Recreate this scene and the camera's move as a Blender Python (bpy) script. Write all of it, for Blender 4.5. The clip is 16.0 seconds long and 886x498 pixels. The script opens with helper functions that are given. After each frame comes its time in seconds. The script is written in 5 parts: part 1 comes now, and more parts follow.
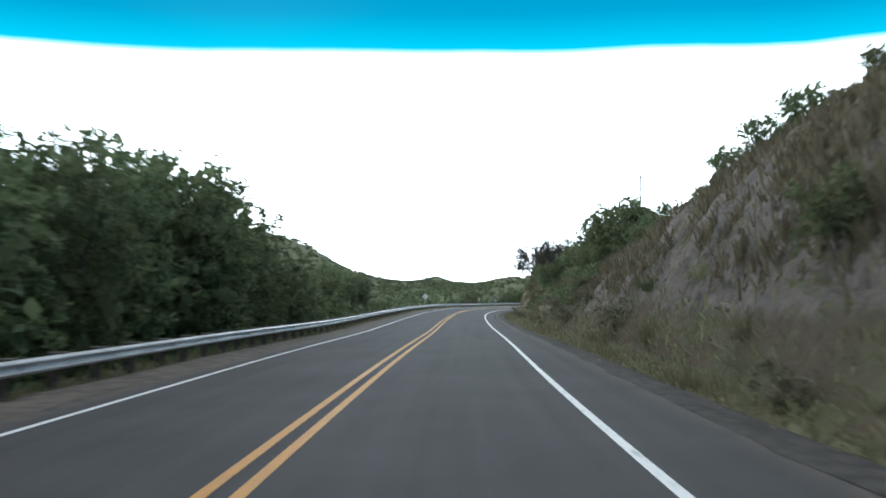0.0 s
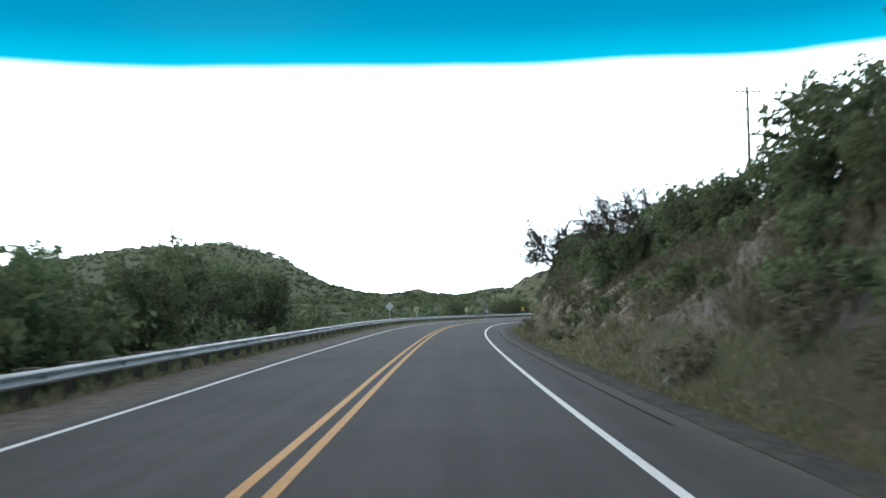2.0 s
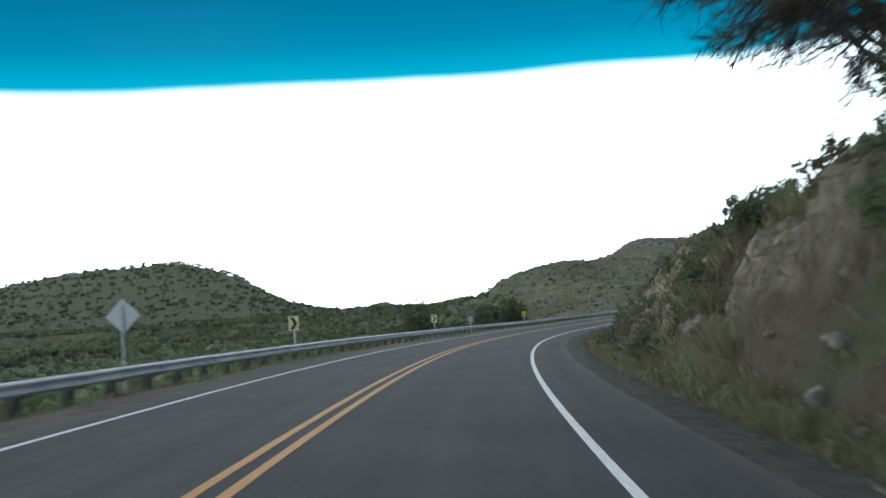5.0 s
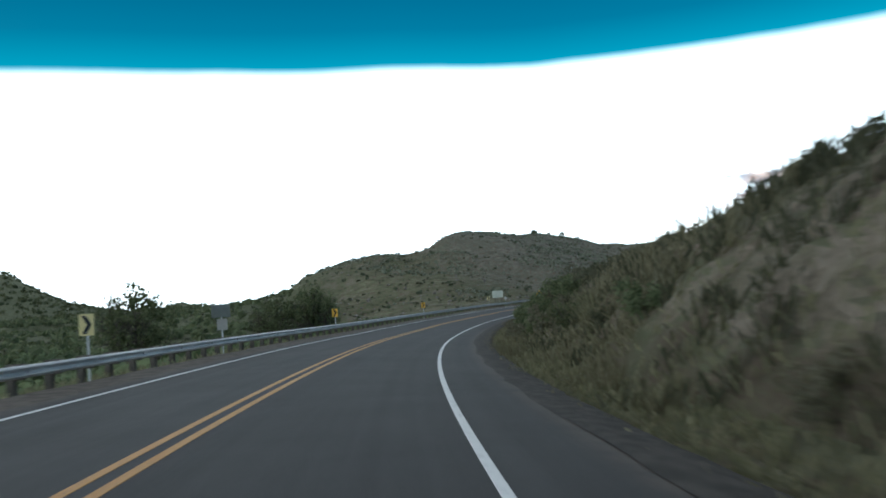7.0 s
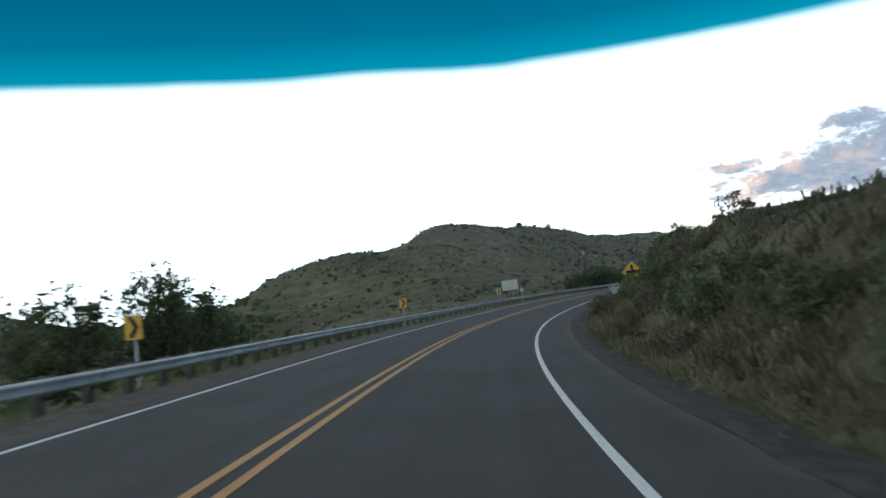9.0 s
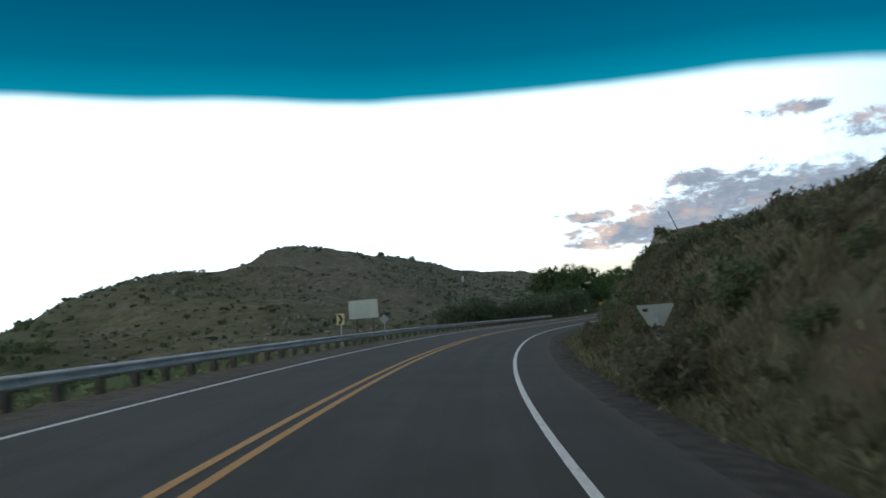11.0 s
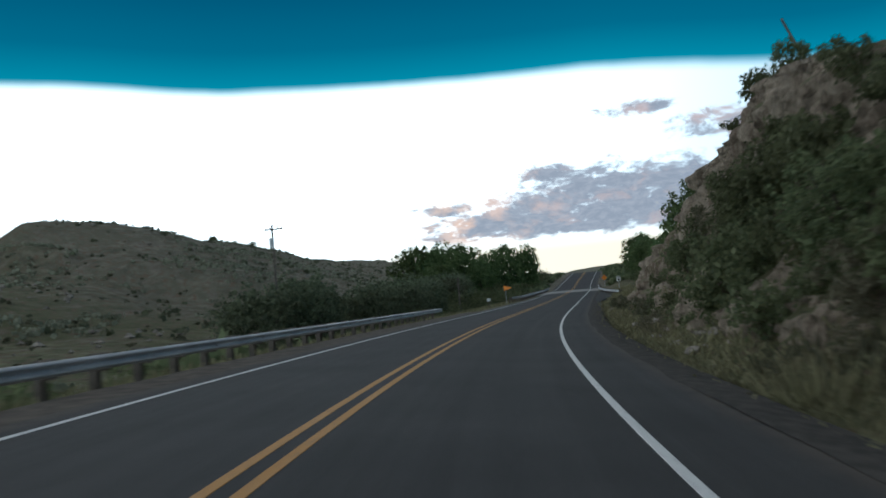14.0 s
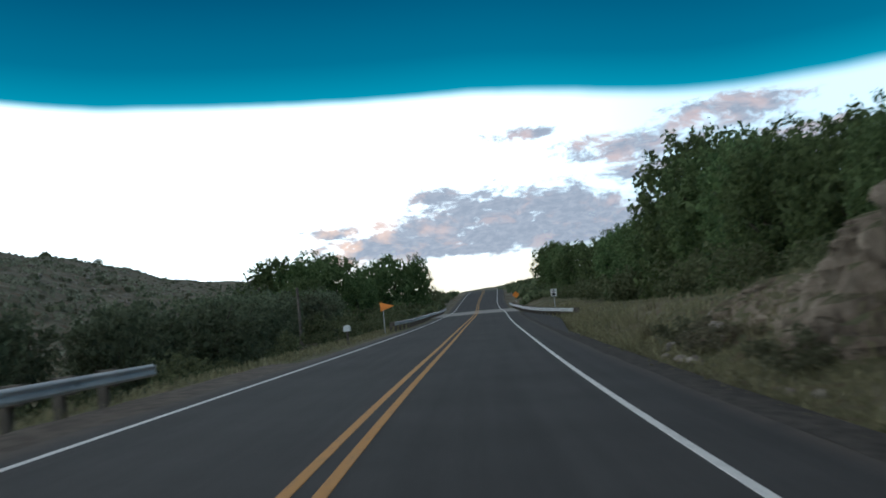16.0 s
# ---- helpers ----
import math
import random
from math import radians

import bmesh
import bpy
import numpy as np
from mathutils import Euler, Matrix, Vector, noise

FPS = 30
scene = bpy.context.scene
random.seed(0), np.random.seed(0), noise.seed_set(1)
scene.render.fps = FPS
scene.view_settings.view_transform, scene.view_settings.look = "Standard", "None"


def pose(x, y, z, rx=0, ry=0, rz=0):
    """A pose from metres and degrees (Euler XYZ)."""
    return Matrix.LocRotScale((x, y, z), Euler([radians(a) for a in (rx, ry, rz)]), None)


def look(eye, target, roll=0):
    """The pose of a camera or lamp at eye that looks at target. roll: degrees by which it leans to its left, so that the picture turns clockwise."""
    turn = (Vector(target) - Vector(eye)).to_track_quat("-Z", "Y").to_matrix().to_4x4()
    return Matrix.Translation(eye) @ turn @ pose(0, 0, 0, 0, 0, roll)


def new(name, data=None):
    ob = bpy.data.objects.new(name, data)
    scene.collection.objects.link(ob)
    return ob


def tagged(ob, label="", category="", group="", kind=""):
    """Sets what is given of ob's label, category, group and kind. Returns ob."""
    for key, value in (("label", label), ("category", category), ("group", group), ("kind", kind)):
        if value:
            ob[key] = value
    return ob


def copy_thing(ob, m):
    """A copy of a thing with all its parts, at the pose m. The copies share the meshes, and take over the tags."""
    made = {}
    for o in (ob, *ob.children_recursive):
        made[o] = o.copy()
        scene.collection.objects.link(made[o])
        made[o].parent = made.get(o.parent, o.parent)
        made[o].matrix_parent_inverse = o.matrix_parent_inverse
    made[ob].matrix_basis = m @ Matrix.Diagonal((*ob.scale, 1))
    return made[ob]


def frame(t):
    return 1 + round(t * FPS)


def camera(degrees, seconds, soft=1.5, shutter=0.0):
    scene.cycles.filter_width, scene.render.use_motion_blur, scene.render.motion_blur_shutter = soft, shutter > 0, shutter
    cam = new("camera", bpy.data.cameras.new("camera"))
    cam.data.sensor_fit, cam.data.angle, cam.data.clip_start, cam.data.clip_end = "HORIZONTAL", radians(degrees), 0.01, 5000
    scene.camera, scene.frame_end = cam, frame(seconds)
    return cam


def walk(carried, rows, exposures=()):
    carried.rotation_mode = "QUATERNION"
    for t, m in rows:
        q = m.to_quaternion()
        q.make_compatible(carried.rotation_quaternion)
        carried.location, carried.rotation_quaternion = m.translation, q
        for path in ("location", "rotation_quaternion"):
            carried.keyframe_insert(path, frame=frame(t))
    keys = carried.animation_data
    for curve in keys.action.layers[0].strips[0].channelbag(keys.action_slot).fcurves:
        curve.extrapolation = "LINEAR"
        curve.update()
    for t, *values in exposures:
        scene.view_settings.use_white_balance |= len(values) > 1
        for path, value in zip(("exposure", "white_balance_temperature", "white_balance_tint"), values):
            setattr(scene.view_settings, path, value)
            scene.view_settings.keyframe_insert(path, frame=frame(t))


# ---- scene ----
cam = camera(55.13, 16.0, soft=1.7, shutter=0.36)
walk(cam, [
    (0.00, pose(1.847, -0.000, 1.458, 92.195, -0.362, 0.461)),
    (0.50, pose(1.954, 10.136, 1.188, 91.872, -0.288, -1.970)),
    (1.00, pose(2.097, 20.359, 0.935, 91.898, 0.282, -1.695)),
    (1.50, pose(2.298, 30.643, 0.663, 93.661, 0.179, -0.853)),
    (2.00, pose(2.439, 40.869, 0.357, 93.060, 0.770, -0.741)),
    (2.50, pose(2.800, 51.160, 0.074, 92.610, 2.319, -0.464)),
    (3.00, pose(3.065, 61.547, -0.159, 92.837, 2.936, -1.379)),
    (3.50, pose(3.350, 72.006, -0.378, 93.231, 2.742, -0.248)),
    (4.00, pose(3.797, 82.572, -0.604, 93.455, 2.487, -0.544)),
    (4.75, pose(4.669, 98.504, -0.916, 93.646, 3.181, -2.057)),
    (5.50, pose(6.149, 114.487, -1.200, 94.030, 4.567, -4.846)),
    (6.00, pose(7.489, 125.145, -1.397, 94.253, 5.362, -7.125)),
    (6.50, pose(9.096, 135.807, -1.610, 94.347, 5.696, -9.310)),
    (7.00, pose(10.950, 146.480, -1.840, 92.930, 3.878, -15.807)),
    (7.50, pose(13.159, 157.208, -2.105, 93.810, 5.008, -14.655)),
    (8.00, pose(15.670, 167.922, -2.375, 93.655, 6.027, -14.557)),
    (8.50, pose(18.486, 178.352, -2.620, 92.869, 6.641, -15.400)),
    (9.20, pose(23.122, 192.800, -2.970, 93.196, 6.153, -18.222)),
    (9.80, pose(27.618, 205.043, -3.243, 93.773, 5.290, -20.998)),
    (10.40, pose(32.600, 217.100, -3.421, 94.327, 4.463, -23.951)),
    (11.00, pose(38.089, 228.912, -3.554, 94.574, 4.093, -26.808)),
    (11.50, pose(43.093, 238.524, -3.645, 93.447, 4.186, -29.017)),
    (12.00, pose(48.336, 247.979, -3.688, 94.313, 4.596, -30.258)),
    (12.50, pose(53.798, 257.230, -3.701, 94.386, 2.788, -31.766)),
    (13.00, pose(59.819, 266.443, -3.730, 94.558, 4.148, -33.139)),
    (13.50, pose(66.116, 275.431, -3.764, 94.115, 4.826, -35.270)),
    (14.00, pose(72.743, 284.278, -3.790, 93.408, 5.006, -36.303)),
    (14.50, pose(79.577, 292.798, -3.812, 93.952, 5.118, -40.424)),
    (15.00, pose(86.758, 301.169, -3.848, 94.510, 4.807, -44.538)),
    (15.50, pose(94.174, 309.369, -3.875, 94.762, 4.349, -44.569)),
    (16.00, pose(101.993, 317.388, -3.894, 94.275, 5.498, -43.908)),
], exposures=[(0.0, 0.22, 5700, 4), (2.0, 0.05, 5700, 4), (4.0, -0.2, 5700, 4), (6.5, -0.65, 5600, 3), (8.5, -0.85, 5600, 2), (11.0, -1.2, 5700, 2), (13.0, -1.2, 5700, 2), (14.5, -1.1, 5700, 4), (16.0, -0.95, 5700, 4)])

# ---------------------------------------------------------------- light
world = bpy.data.worlds.new("dusk_sky")
scene.world = world
world.use_nodes = True


class Nodes:
    """A small way of writing node trees."""

    def __init__(self, tree):
        self.tree = tree
        tree.nodes.clear()

    def add(self, kind, inputs=None, **settings):
        n = self.tree.nodes.new(kind)
        if "operation" in settings:
            n.operation = settings["operation"]
        if "use_clamp" in settings:
            n.use_clamp = settings["use_clamp"]
        if "data_type" in settings:
            n.data_type, n.blend_type = settings["data_type"], settings["blend_type"]
        if "interpolation_type" in settings:
            n.interpolation_type = settings["interpolation_type"]
        if "feature" in settings:
            n.feature = settings["feature"]
        if "uv_map" in settings:
            n.uv_map = settings["uv_map"]
        for key, value in (inputs or {}).items():
            self.put(n.inputs[key], value)
        return n

    def put(self, socket, value):
        if isinstance(value, bpy.types.NodeSocket):
            self.tree.links.new(value, socket)
        elif isinstance(value, bpy.types.Node):
            self.tree.links.new(value.outputs[0], socket)
        else:
            socket.default_value = value

    def math(self, op, a, b=0.0, clamp=False):
        return self.add("ShaderNodeMath", {0: a, 1: b}, operation=op, use_clamp=clamp).outputs[0]

    def ramp(self, value, stops):
        n = self.add("ShaderNodeValToRGB", {0: value})
        el = n.color_ramp.elements
        while len(el) < len(stops):
            el.new(0.5)
        for e, (p, c) in zip(el, stops):
            e.position, e.color = p, (*c, 1) if len(c) == 3 else c
        return n.outputs[0]

    def mix(self, fac, a, b, mode="MIX"):
        n = self.add("ShaderNodeMix", data_type="RGBA", blend_type=mode)
        self.put(n.inputs[0], fac), self.put(n.inputs[6], a), self.put(n.inputs[7], b)
        return n.outputs[2]

    def range(self, v, a, b, c=0.0, d=1.0, smooth=True):
        n = self.add("ShaderNodeMapRange", {0: v, 1: a, 2: b, 3: c, 4: d}, interpolation_type="SMOOTHSTEP" if smooth else "LINEAR")
        return n.outputs[0]

    def noise(self, vec, scale, detail=4.0, rough=0.55):
        return self.add("ShaderNodeTexNoise", {"Vector": vec, "Scale": scale, "Detail": detail, "Roughness": rough}).outputs[0]


def sky_nodes():
    w = Nodes(world.node_tree)
    direction = w.add("ShaderNodeTexCoord").outputs["Generated"]
    sep = w.add("ShaderNodeSeparateXYZ", {0: direction})
    x, y, z = sep.outputs
    elevation = w.math("MULTIPLY", w.math("ARCSINE", z), 57.296)
    bearing = w.math("MULTIPLY", w.math("ARCTAN2", x, y), 57.296)      # degrees to the right of +y
    # bright evening glow over the horizon, widest where the sun went down
    side = w.range(bearing, 32.0, 66.0)
    low = w.mix(side, (3.95, 4.15, 4.15, 1), (1.75, 2.15, 2.4, 1))
    # the windscreen's tinted top strip, put into the sky as a blue band
    wobble = w.math("MULTIPLY", w.noise(direction, 6.0), 0.4)
    dip = w.math("ADD", w.math("ADD", w.range(bearing, 12.0, 24.0, 0.0, 0.5), w.range(bearing, 46.0, 66.0, 0.0, 2.0)), w.range(bearing, -4.0, -30.0, 0.0, 1.0))
    blue = w.ramp(w.range(w.math("ADD", elevation, dip), 14.2, 24.0, smooth=False), [(0.0, (0.0, 0.85, 1.10)), (0.12, (0.0, 0.55, 0.78)), (0.35, (0.0, 0.32, 0.53)), (1.0, (0.0, 0.115, 0.27))])
    high = w.range(w.math("ADD", elevation, w.math("ADD", wobble, dip)), 14.55, 15.7)
    blue = w.mix(w.range(elevation, 25.0, 42.0), blue, (0.50, 0.52, 0.56, 1))
    base = w.mix(high, low, blue)
    under_bank = w.math("MULTIPLY", w.range(elevation, 4.2, 2.6), w.math("MULTIPLY", w.range(bearing, 27.0, 36.0), w.range(bearing, 58.0, 50.0)))
    base = w.mix(w.math("MULTIPLY", under_bank, 0.85), base, (2.55, 2.10, 1.45, 1))
    # bank of evening clouds: one long flat-based bank, small clouds above it
    flat = w.add("ShaderNodeCombineXYZ", {0: w.math("MULTIPLY", bearing, 0.10), 1: w.math("MULTIPLY", elevation, 0.20), 2: 0.0})
    swirl = w.add("ShaderNodeTexNoise", {"Vector": flat, "Scale": 2.6, "Detail": 3.0}).outputs[1]
    bent = w.add("ShaderNodeVectorMath", {0: flat, 1: w.add("ShaderNodeVectorMath", {0: swirl, 1: (0.28, 0.22, 0.0)}, operation="MULTIPLY").outputs[0]}, operation="ADD").outputs[0]
    puff = w.noise(bent, 5.2, 8.0, 0.62)
    fine = w.noise(bent, 15.0, 5.0, 0.6)
    top = w.math("SUBTRACT", w.range(bearing, 33.5, 48.0, 5.4, 8.3), w.range(bearing, 51.0, 62.0, 0.0, 2.2))
    base_line = w.range(bearing, 34.0, 40.0, 4.0, 3.45)
    under = w.math("DIVIDE", w.math("SUBTRACT", top, elevation), 1.5)
    over = w.math("DIVIDE", w.math("SUBTRACT", elevation, base_line), 0.55)
    ends = w.math("MINIMUM", w.math("DIVIDE", w.math("SUBTRACT", bearing, 33.0), 7.0), w.math("DIVIDE", w.math("SUBTRACT", 66.0, bearing), 6.0))
    core = w.math("MINIMUM", w.math("MINIMUM", under, over), ends)
    for b0, e0, wb, we in ((57.5, 9.7, 5.5, 1.1), (58.5, 8.1, 4.5, 0.6), (44.3, 7.8, 2.6, 0.8), (64.0, 11.0, 5.0, 1.3), (68.0, 8.6, 6.0, 1.2), (37.0, 5.9, 3.0, 0.5), (50.5, 11.4, 3.0, 0.5)):
        dx = w.math("DIVIDE", w.math("SUBTRACT", bearing, b0), wb)
        dy = w.math("DIVIDE", w.math("SUBTRACT", elevation, e0), we)
        r = w.math("ADD", w.math("MULTIPLY", dx, dx), w.math("MULTIPLY", dy, dy))
        core = w.math("MAXIMUM", core, w.math("SUBTRACT", 0.75, w.math("MULTIPLY", r, 0.75)))
    core = w.math("MINIMUM", w.math("MAXIMUM", core, -1.0), 0.9)
    ragged = w.math("ADD", w.math("MULTIPLY", w.math("SUBTRACT", puff, 0.5), 3.0), w.math("MULTIPLY", w.math("SUBTRACT", fine, 0.5), 1.3))
    cover = w.range(w.math("ADD", core, ragged), -0.1, 0.7)
    cover = w.math("MULTIPLY", cover, w.range(core, -0.7, -0.2))
    tone = w.noise(bent, 3.4, 6.0, 0.6)
    warm = w.mix(w.range(bearing, 35.0, 47.0), (2.0, 1.32, 0.98, 1), (1.30, 0.98, 0.94, 1))
    lit = w.math("ADD", tone, w.math("MULTIPLY", w.range(bearing, 46.0, 35.0), 0.18))
    lit = w.math("ADD", lit, w.math("MULTIPLY", w.range(elevation, 6.4, 8.4), 0.10))
    cloud = w.mix(w.range(lit, 0.53, 0.76), (0.68, 0.73, 0.86, 1), warm)
    cloud = w.mix(w.range(fine, 0.35, 0.75), cloud, w.mix(0.22, cloud, (1.8, 1.7, 1.75, 1)))
    base = w.mix(w.math("MULTIPLY", cover, 0.98), base, cloud)
    sky = w.add("ShaderNodeTexSky")
    sky.sky_type, sky.sun_disc, sky.sun_elevation, sky.sun_rotation = "NISHITA", False, radians(4), radians(-12)
    dusk = w.add("ShaderNodeBackground", {0: sky, 1: 0.004})
    glowing = w.add("ShaderNodeBackground", {0: base, 1: 1.0})
    both = w.add("ShaderNodeAddShader", {0: dusk, 1: glowing})
    w.add("ShaderNodeOutputWorld", {0: both})


sky_nodes()
sun = new("sun", bpy.data.lights.new("sun", "SUN"))
sun.data.energy, sun.data.angle, sun.data.color = 1.6, radians(100), (1.0, 0.89, 0.79)
sun.matrix_world = look((0, 0, 0), (0.5, -0.7, -0.8))

# ---------------------------------------------------------------- materials


def material(name, rough=0.9, metal=0.0, spec=0.3):
    m = bpy.data.materials.new(name)
    m.use_nodes = True
    g = Nodes(m.node_tree)
    b = g.add("ShaderNodeBsdfPrincipled", {"Roughness": rough, "Metallic": metal, "Specular IOR Level": spec})
    g.add("ShaderNodeOutputMaterial", {0: b})
    return m, g, b


def bump(g, b, height, strength, distance=0.05):
    g.put(b.inputs["Normal"], g.add("ShaderNodeBump", {"Height": height, "Strength": strength, "Distance": distance}))


def simple(name, a, c, scale=4.0, rough=0.7, metal=0.0, spec=0.3, relief=0.15):
    m, g, b = material(name, rough, metal, spec)
    p = g.add("ShaderNodeTexCoord").outputs["Object"]
    n = g.noise(p, scale, 5.0)
    col = g.mix(g.range(n, 0.35, 0.65), (*a, 1), (*c, 1))
    fine = g.noise(p, scale * 14, 3.0)
    g.put(b.inputs["Base Color"], g.mix(0.25, col, g.ramp(fine, [(0.3, a), (0.7, c)])))
    bump(g, b, fine, relief, 0.02)
    return m


def leaf_material(name, dark, light, thin=0.35):
    m, g, b = material(name, 0.7, 0.0, 0.2)
    rnd = g.add("ShaderNodeNewGeometry").outputs["Random Per Island"]
    ob = g.add("ShaderNodeObjectInfo").outputs["Random"]
    mix = g.mix(rnd, (*dark, 1), (*light, 1))
    hsv = g.add("ShaderNodeHueSaturation", {"Hue": g.range(ob, 0, 1, 0.485, 0.515), "Saturation": 0.95, "Value": g.range(ob, 0, 1, 0.8, 1.2), "Color": mix})
    g.put(b.inputs["Base Color"], hsv)
    through_leaf = g.add("ShaderNodeBsdfTranslucent", {"Color": hsv})
    both = g.add("ShaderNodeMixShader", {0: thin, 1: b.outputs[0], 2: through_leaf.outputs[0]})
    out = [n for n in m.node_tree.nodes if n.type == "OUTPUT_MATERIAL"][0]
    g.put(out.inputs[0], both)
    return m


def asphalt_material():
    m, g, b = material("asphalt", 0.88, 0.0, 0.25)
    p = g.add("ShaderNodeTexCoord").outputs["Object"]
    u = g.add("ShaderNodeUVMap", uv_map="along").outputs[0]
    sep = g.add("ShaderNodeSeparateXYZ", {0: u})
    grain = g.noise(p, 40.0, 4.0, 0.7)
    patch = g.noise(p, 0.35, 5.0, 0.6)
    streak = g.noise(g.add("ShaderNodeMapping", {0: u, 3: (2.2, 0.03, 1.0)}), 1.0, 4.0)
    col = g.ramp(g.math("ADD", g.math("MULTIPLY", patch, 0.5), g.math("MULTIPLY", streak, 0.5)), [(0.36, (0.029, 0.029, 0.0285)), (0.64, (0.070, 0.069, 0.068))])
    col = g.mix(0.45, col, g.ramp(grain, [(0.3, (0.018, 0.018, 0.018)), (0.75, (0.092, 0.090, 0.087))]))
    # dusty outer edge of the shoulder
    outer = g.math("MAXIMUM", g.range(sep.outputs[0], 3.75, 4.25), g.range(sep.outputs[0], -4.5, -5.1))
    edge = g.math("MULTIPLY", outer, g.range(g.noise(p, 2.0), 0.2, 0.6))
    col = g.mix(g.math("MULTIPLY", edge, 0.7), col, (0.125, 0.104, 0.084, 1))
    g.put(b.inputs["Base Color"], col)
    bump(g, b, grain, 0.35, 0.01)
    return m


def paint_material(name, colour, worn):
    m, g, b = material(name, 0.65)
    p = g.add("ShaderNodeTexCoord").outputs["Object"]
    n = g.noise(p, 9.0, 6.0, 0.7)
    g.put(b.inputs["Base Color"], g.mix(g.range(n, 0.50, 0.72), (*colour, 1), (*worn, 1)))
    bump(g, b, n, 0.2, 0.004)
    return m


def ground_material(name, banked=False):
    m, g, b = material(name, 0.95, 0.0, 0.1)
    p = g.add("ShaderNodeTexCoord").outputs["Object"]
    normal = g.add("ShaderNodeSeparateXYZ", {0: g.add("ShaderNodeNewGeometry").outputs["Normal"]}).outputs[2]
    big, mid, fine = g.noise(p, 0.025, 4.0), g.noise(p, 0.4, 6.0, 0.6), g.noise(p, 6.0, 5.0, 0.7)
    grass = g.ramp(mid, [(0.30, (0.100, 0.108, 0.060)), (0.50, (0.195, 0.195, 0.112)), (0.72, (0.310, 0.290, 0.185))])
    grass = g.mix(g.math("MULTIPLY", g.range(big, 0.36, 0.56), 0.8), grass, (0.140, 0.146, 0.076, 1))
    grass = g.mix(g.math("MULTIPLY", g.range(g.noise(p, 0.11, 6.0, 0.65), 0.52, 0.66), 0.6), grass, (0.26, 0.230, 0.175, 1))
    streak = g.noise(g.add("ShaderNodeMapping", {0: p, 3: (1.0, 1.0, 0.5)}), 0.22, 8.0, 0.72)
    grass = g.mix(g.math("MULTIPLY", g.range(streak, 0.53, 0.66), 0.75), grass, g.mix(fine, (0.20, 0.165, 0.125, 1), (0.33, 0.285, 0.225, 1)))
    grass = g.mix(g.math("MULTIPLY", g.range(streak, 0.47, 0.36), 0.7), grass, (0.060, 0.062, 0.036, 1))
    place = g.add("ShaderNodeSeparateXYZ", {0: p})
    brushy = g.math("MAXIMUM", g.range(place.outputs[1], 720.0, 860.0), g.range(g.math("ADD", place.outputs[0], g.math("MULTIPLY", place.outputs[1], -0.12)), 10.0, -30.0))
    # green scrub cover, its colour lightened to stand in for haze on the far hill
    brush = g.ramp(mid, [(0.3, (0.095, 0.110, 0.058)), (0.7, (0.200, 0.212, 0.125))])
    grass = g.mix(g.math("MULTIPLY", brushy, 0.85), grass, brush)
    sage = g.math("MULTIPLY", g.range(place.outputs[1], 390.0, 425.0), g.range(place.outputs[0], 82.0, 118.0))
    grass = g.mix(g.math("MULTIPLY", sage, 0.6), grass, g.ramp(mid, [(0.32, (0.130, 0.122, 0.100)), (0.68, (0.330, 0.300, 0.250))]))
    soil = g.ramp(fine, [(0.3, (0.15, 0.105, 0.072)), (0.7, (0.27, 0.205, 0.15))])
    flat = g.mix(g.math("MULTIPLY", g.range(g.noise(p, 0.9, 5.0), 0.50, 0.68), g.math("SUBTRACT", 1.0, g.math("MULTIPLY", brushy, 0.8))), grass, soil)
    tall = g.add("ShaderNodeMapping", {0: g.mix(0.30, p, g.add("ShaderNodeTexNoise", {"Vector": p, "Scale": 1.5, "Detail": 5.0}).outputs[1]), 3: (1.0, 1.0, 0.45)})
    cells = g.add("ShaderNodeTexVoronoi", {"Vector": tall, "Scale": 1.9, "Detail": 2.0, "Roughness": 0.6})
    split = g.noise(tall, 2.2, 8.0, 0.72)
    stone = g.ramp(g.math("ADD", g.math("MULTIPLY", split, 0.64), g.math("MULTIPLY", g.add("ShaderNodeSeparateColor", {0: cells.outputs[1]}).outputs[0], 0.36)),
                   [(0.32, (0.055, 0.044, 0.035)), (0.41, (0.180, 0.142, 0.108)), (0.53, (0.320, 0.256, 0.192)), (0.64, (0.52, 0.432, 0.338))])
    stone = g.mix(g.range(g.noise(p, 0.10, 3.0), 0.50, 0.68), stone, g.mix(fine, (0.19, 0.138, 0.105, 1), (0.33, 0.255, 0.200, 1)))
    stone = g.mix(g.math("MULTIPLY", g.range(mid, 0.54, 0.68), 0.6), stone, (0.085, 0.085, 0.045, 1))
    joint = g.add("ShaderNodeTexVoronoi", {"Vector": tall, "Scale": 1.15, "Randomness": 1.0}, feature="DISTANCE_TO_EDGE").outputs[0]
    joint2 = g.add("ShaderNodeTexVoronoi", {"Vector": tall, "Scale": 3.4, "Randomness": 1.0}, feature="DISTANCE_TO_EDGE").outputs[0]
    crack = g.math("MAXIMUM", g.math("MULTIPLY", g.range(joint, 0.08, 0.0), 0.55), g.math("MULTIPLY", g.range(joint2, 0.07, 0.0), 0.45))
    strata = g.noise(g.add("ShaderNodeMapping", {0: p, 2: (0.35, 0.2, 0.0), 3: (1.6, 1.6, 0.35)}), 2.6, 9.0, 0.75)
    stone = g.mix(0.5, stone, g.ramp(strata, [(0.38, (0.060, 0.049, 0.040)), (0.46, (0.200, 0.158, 0.120)), (0.54, (0.350, 0.284, 0.216)), (0.62, (0.540, 0.450, 0.350))]))
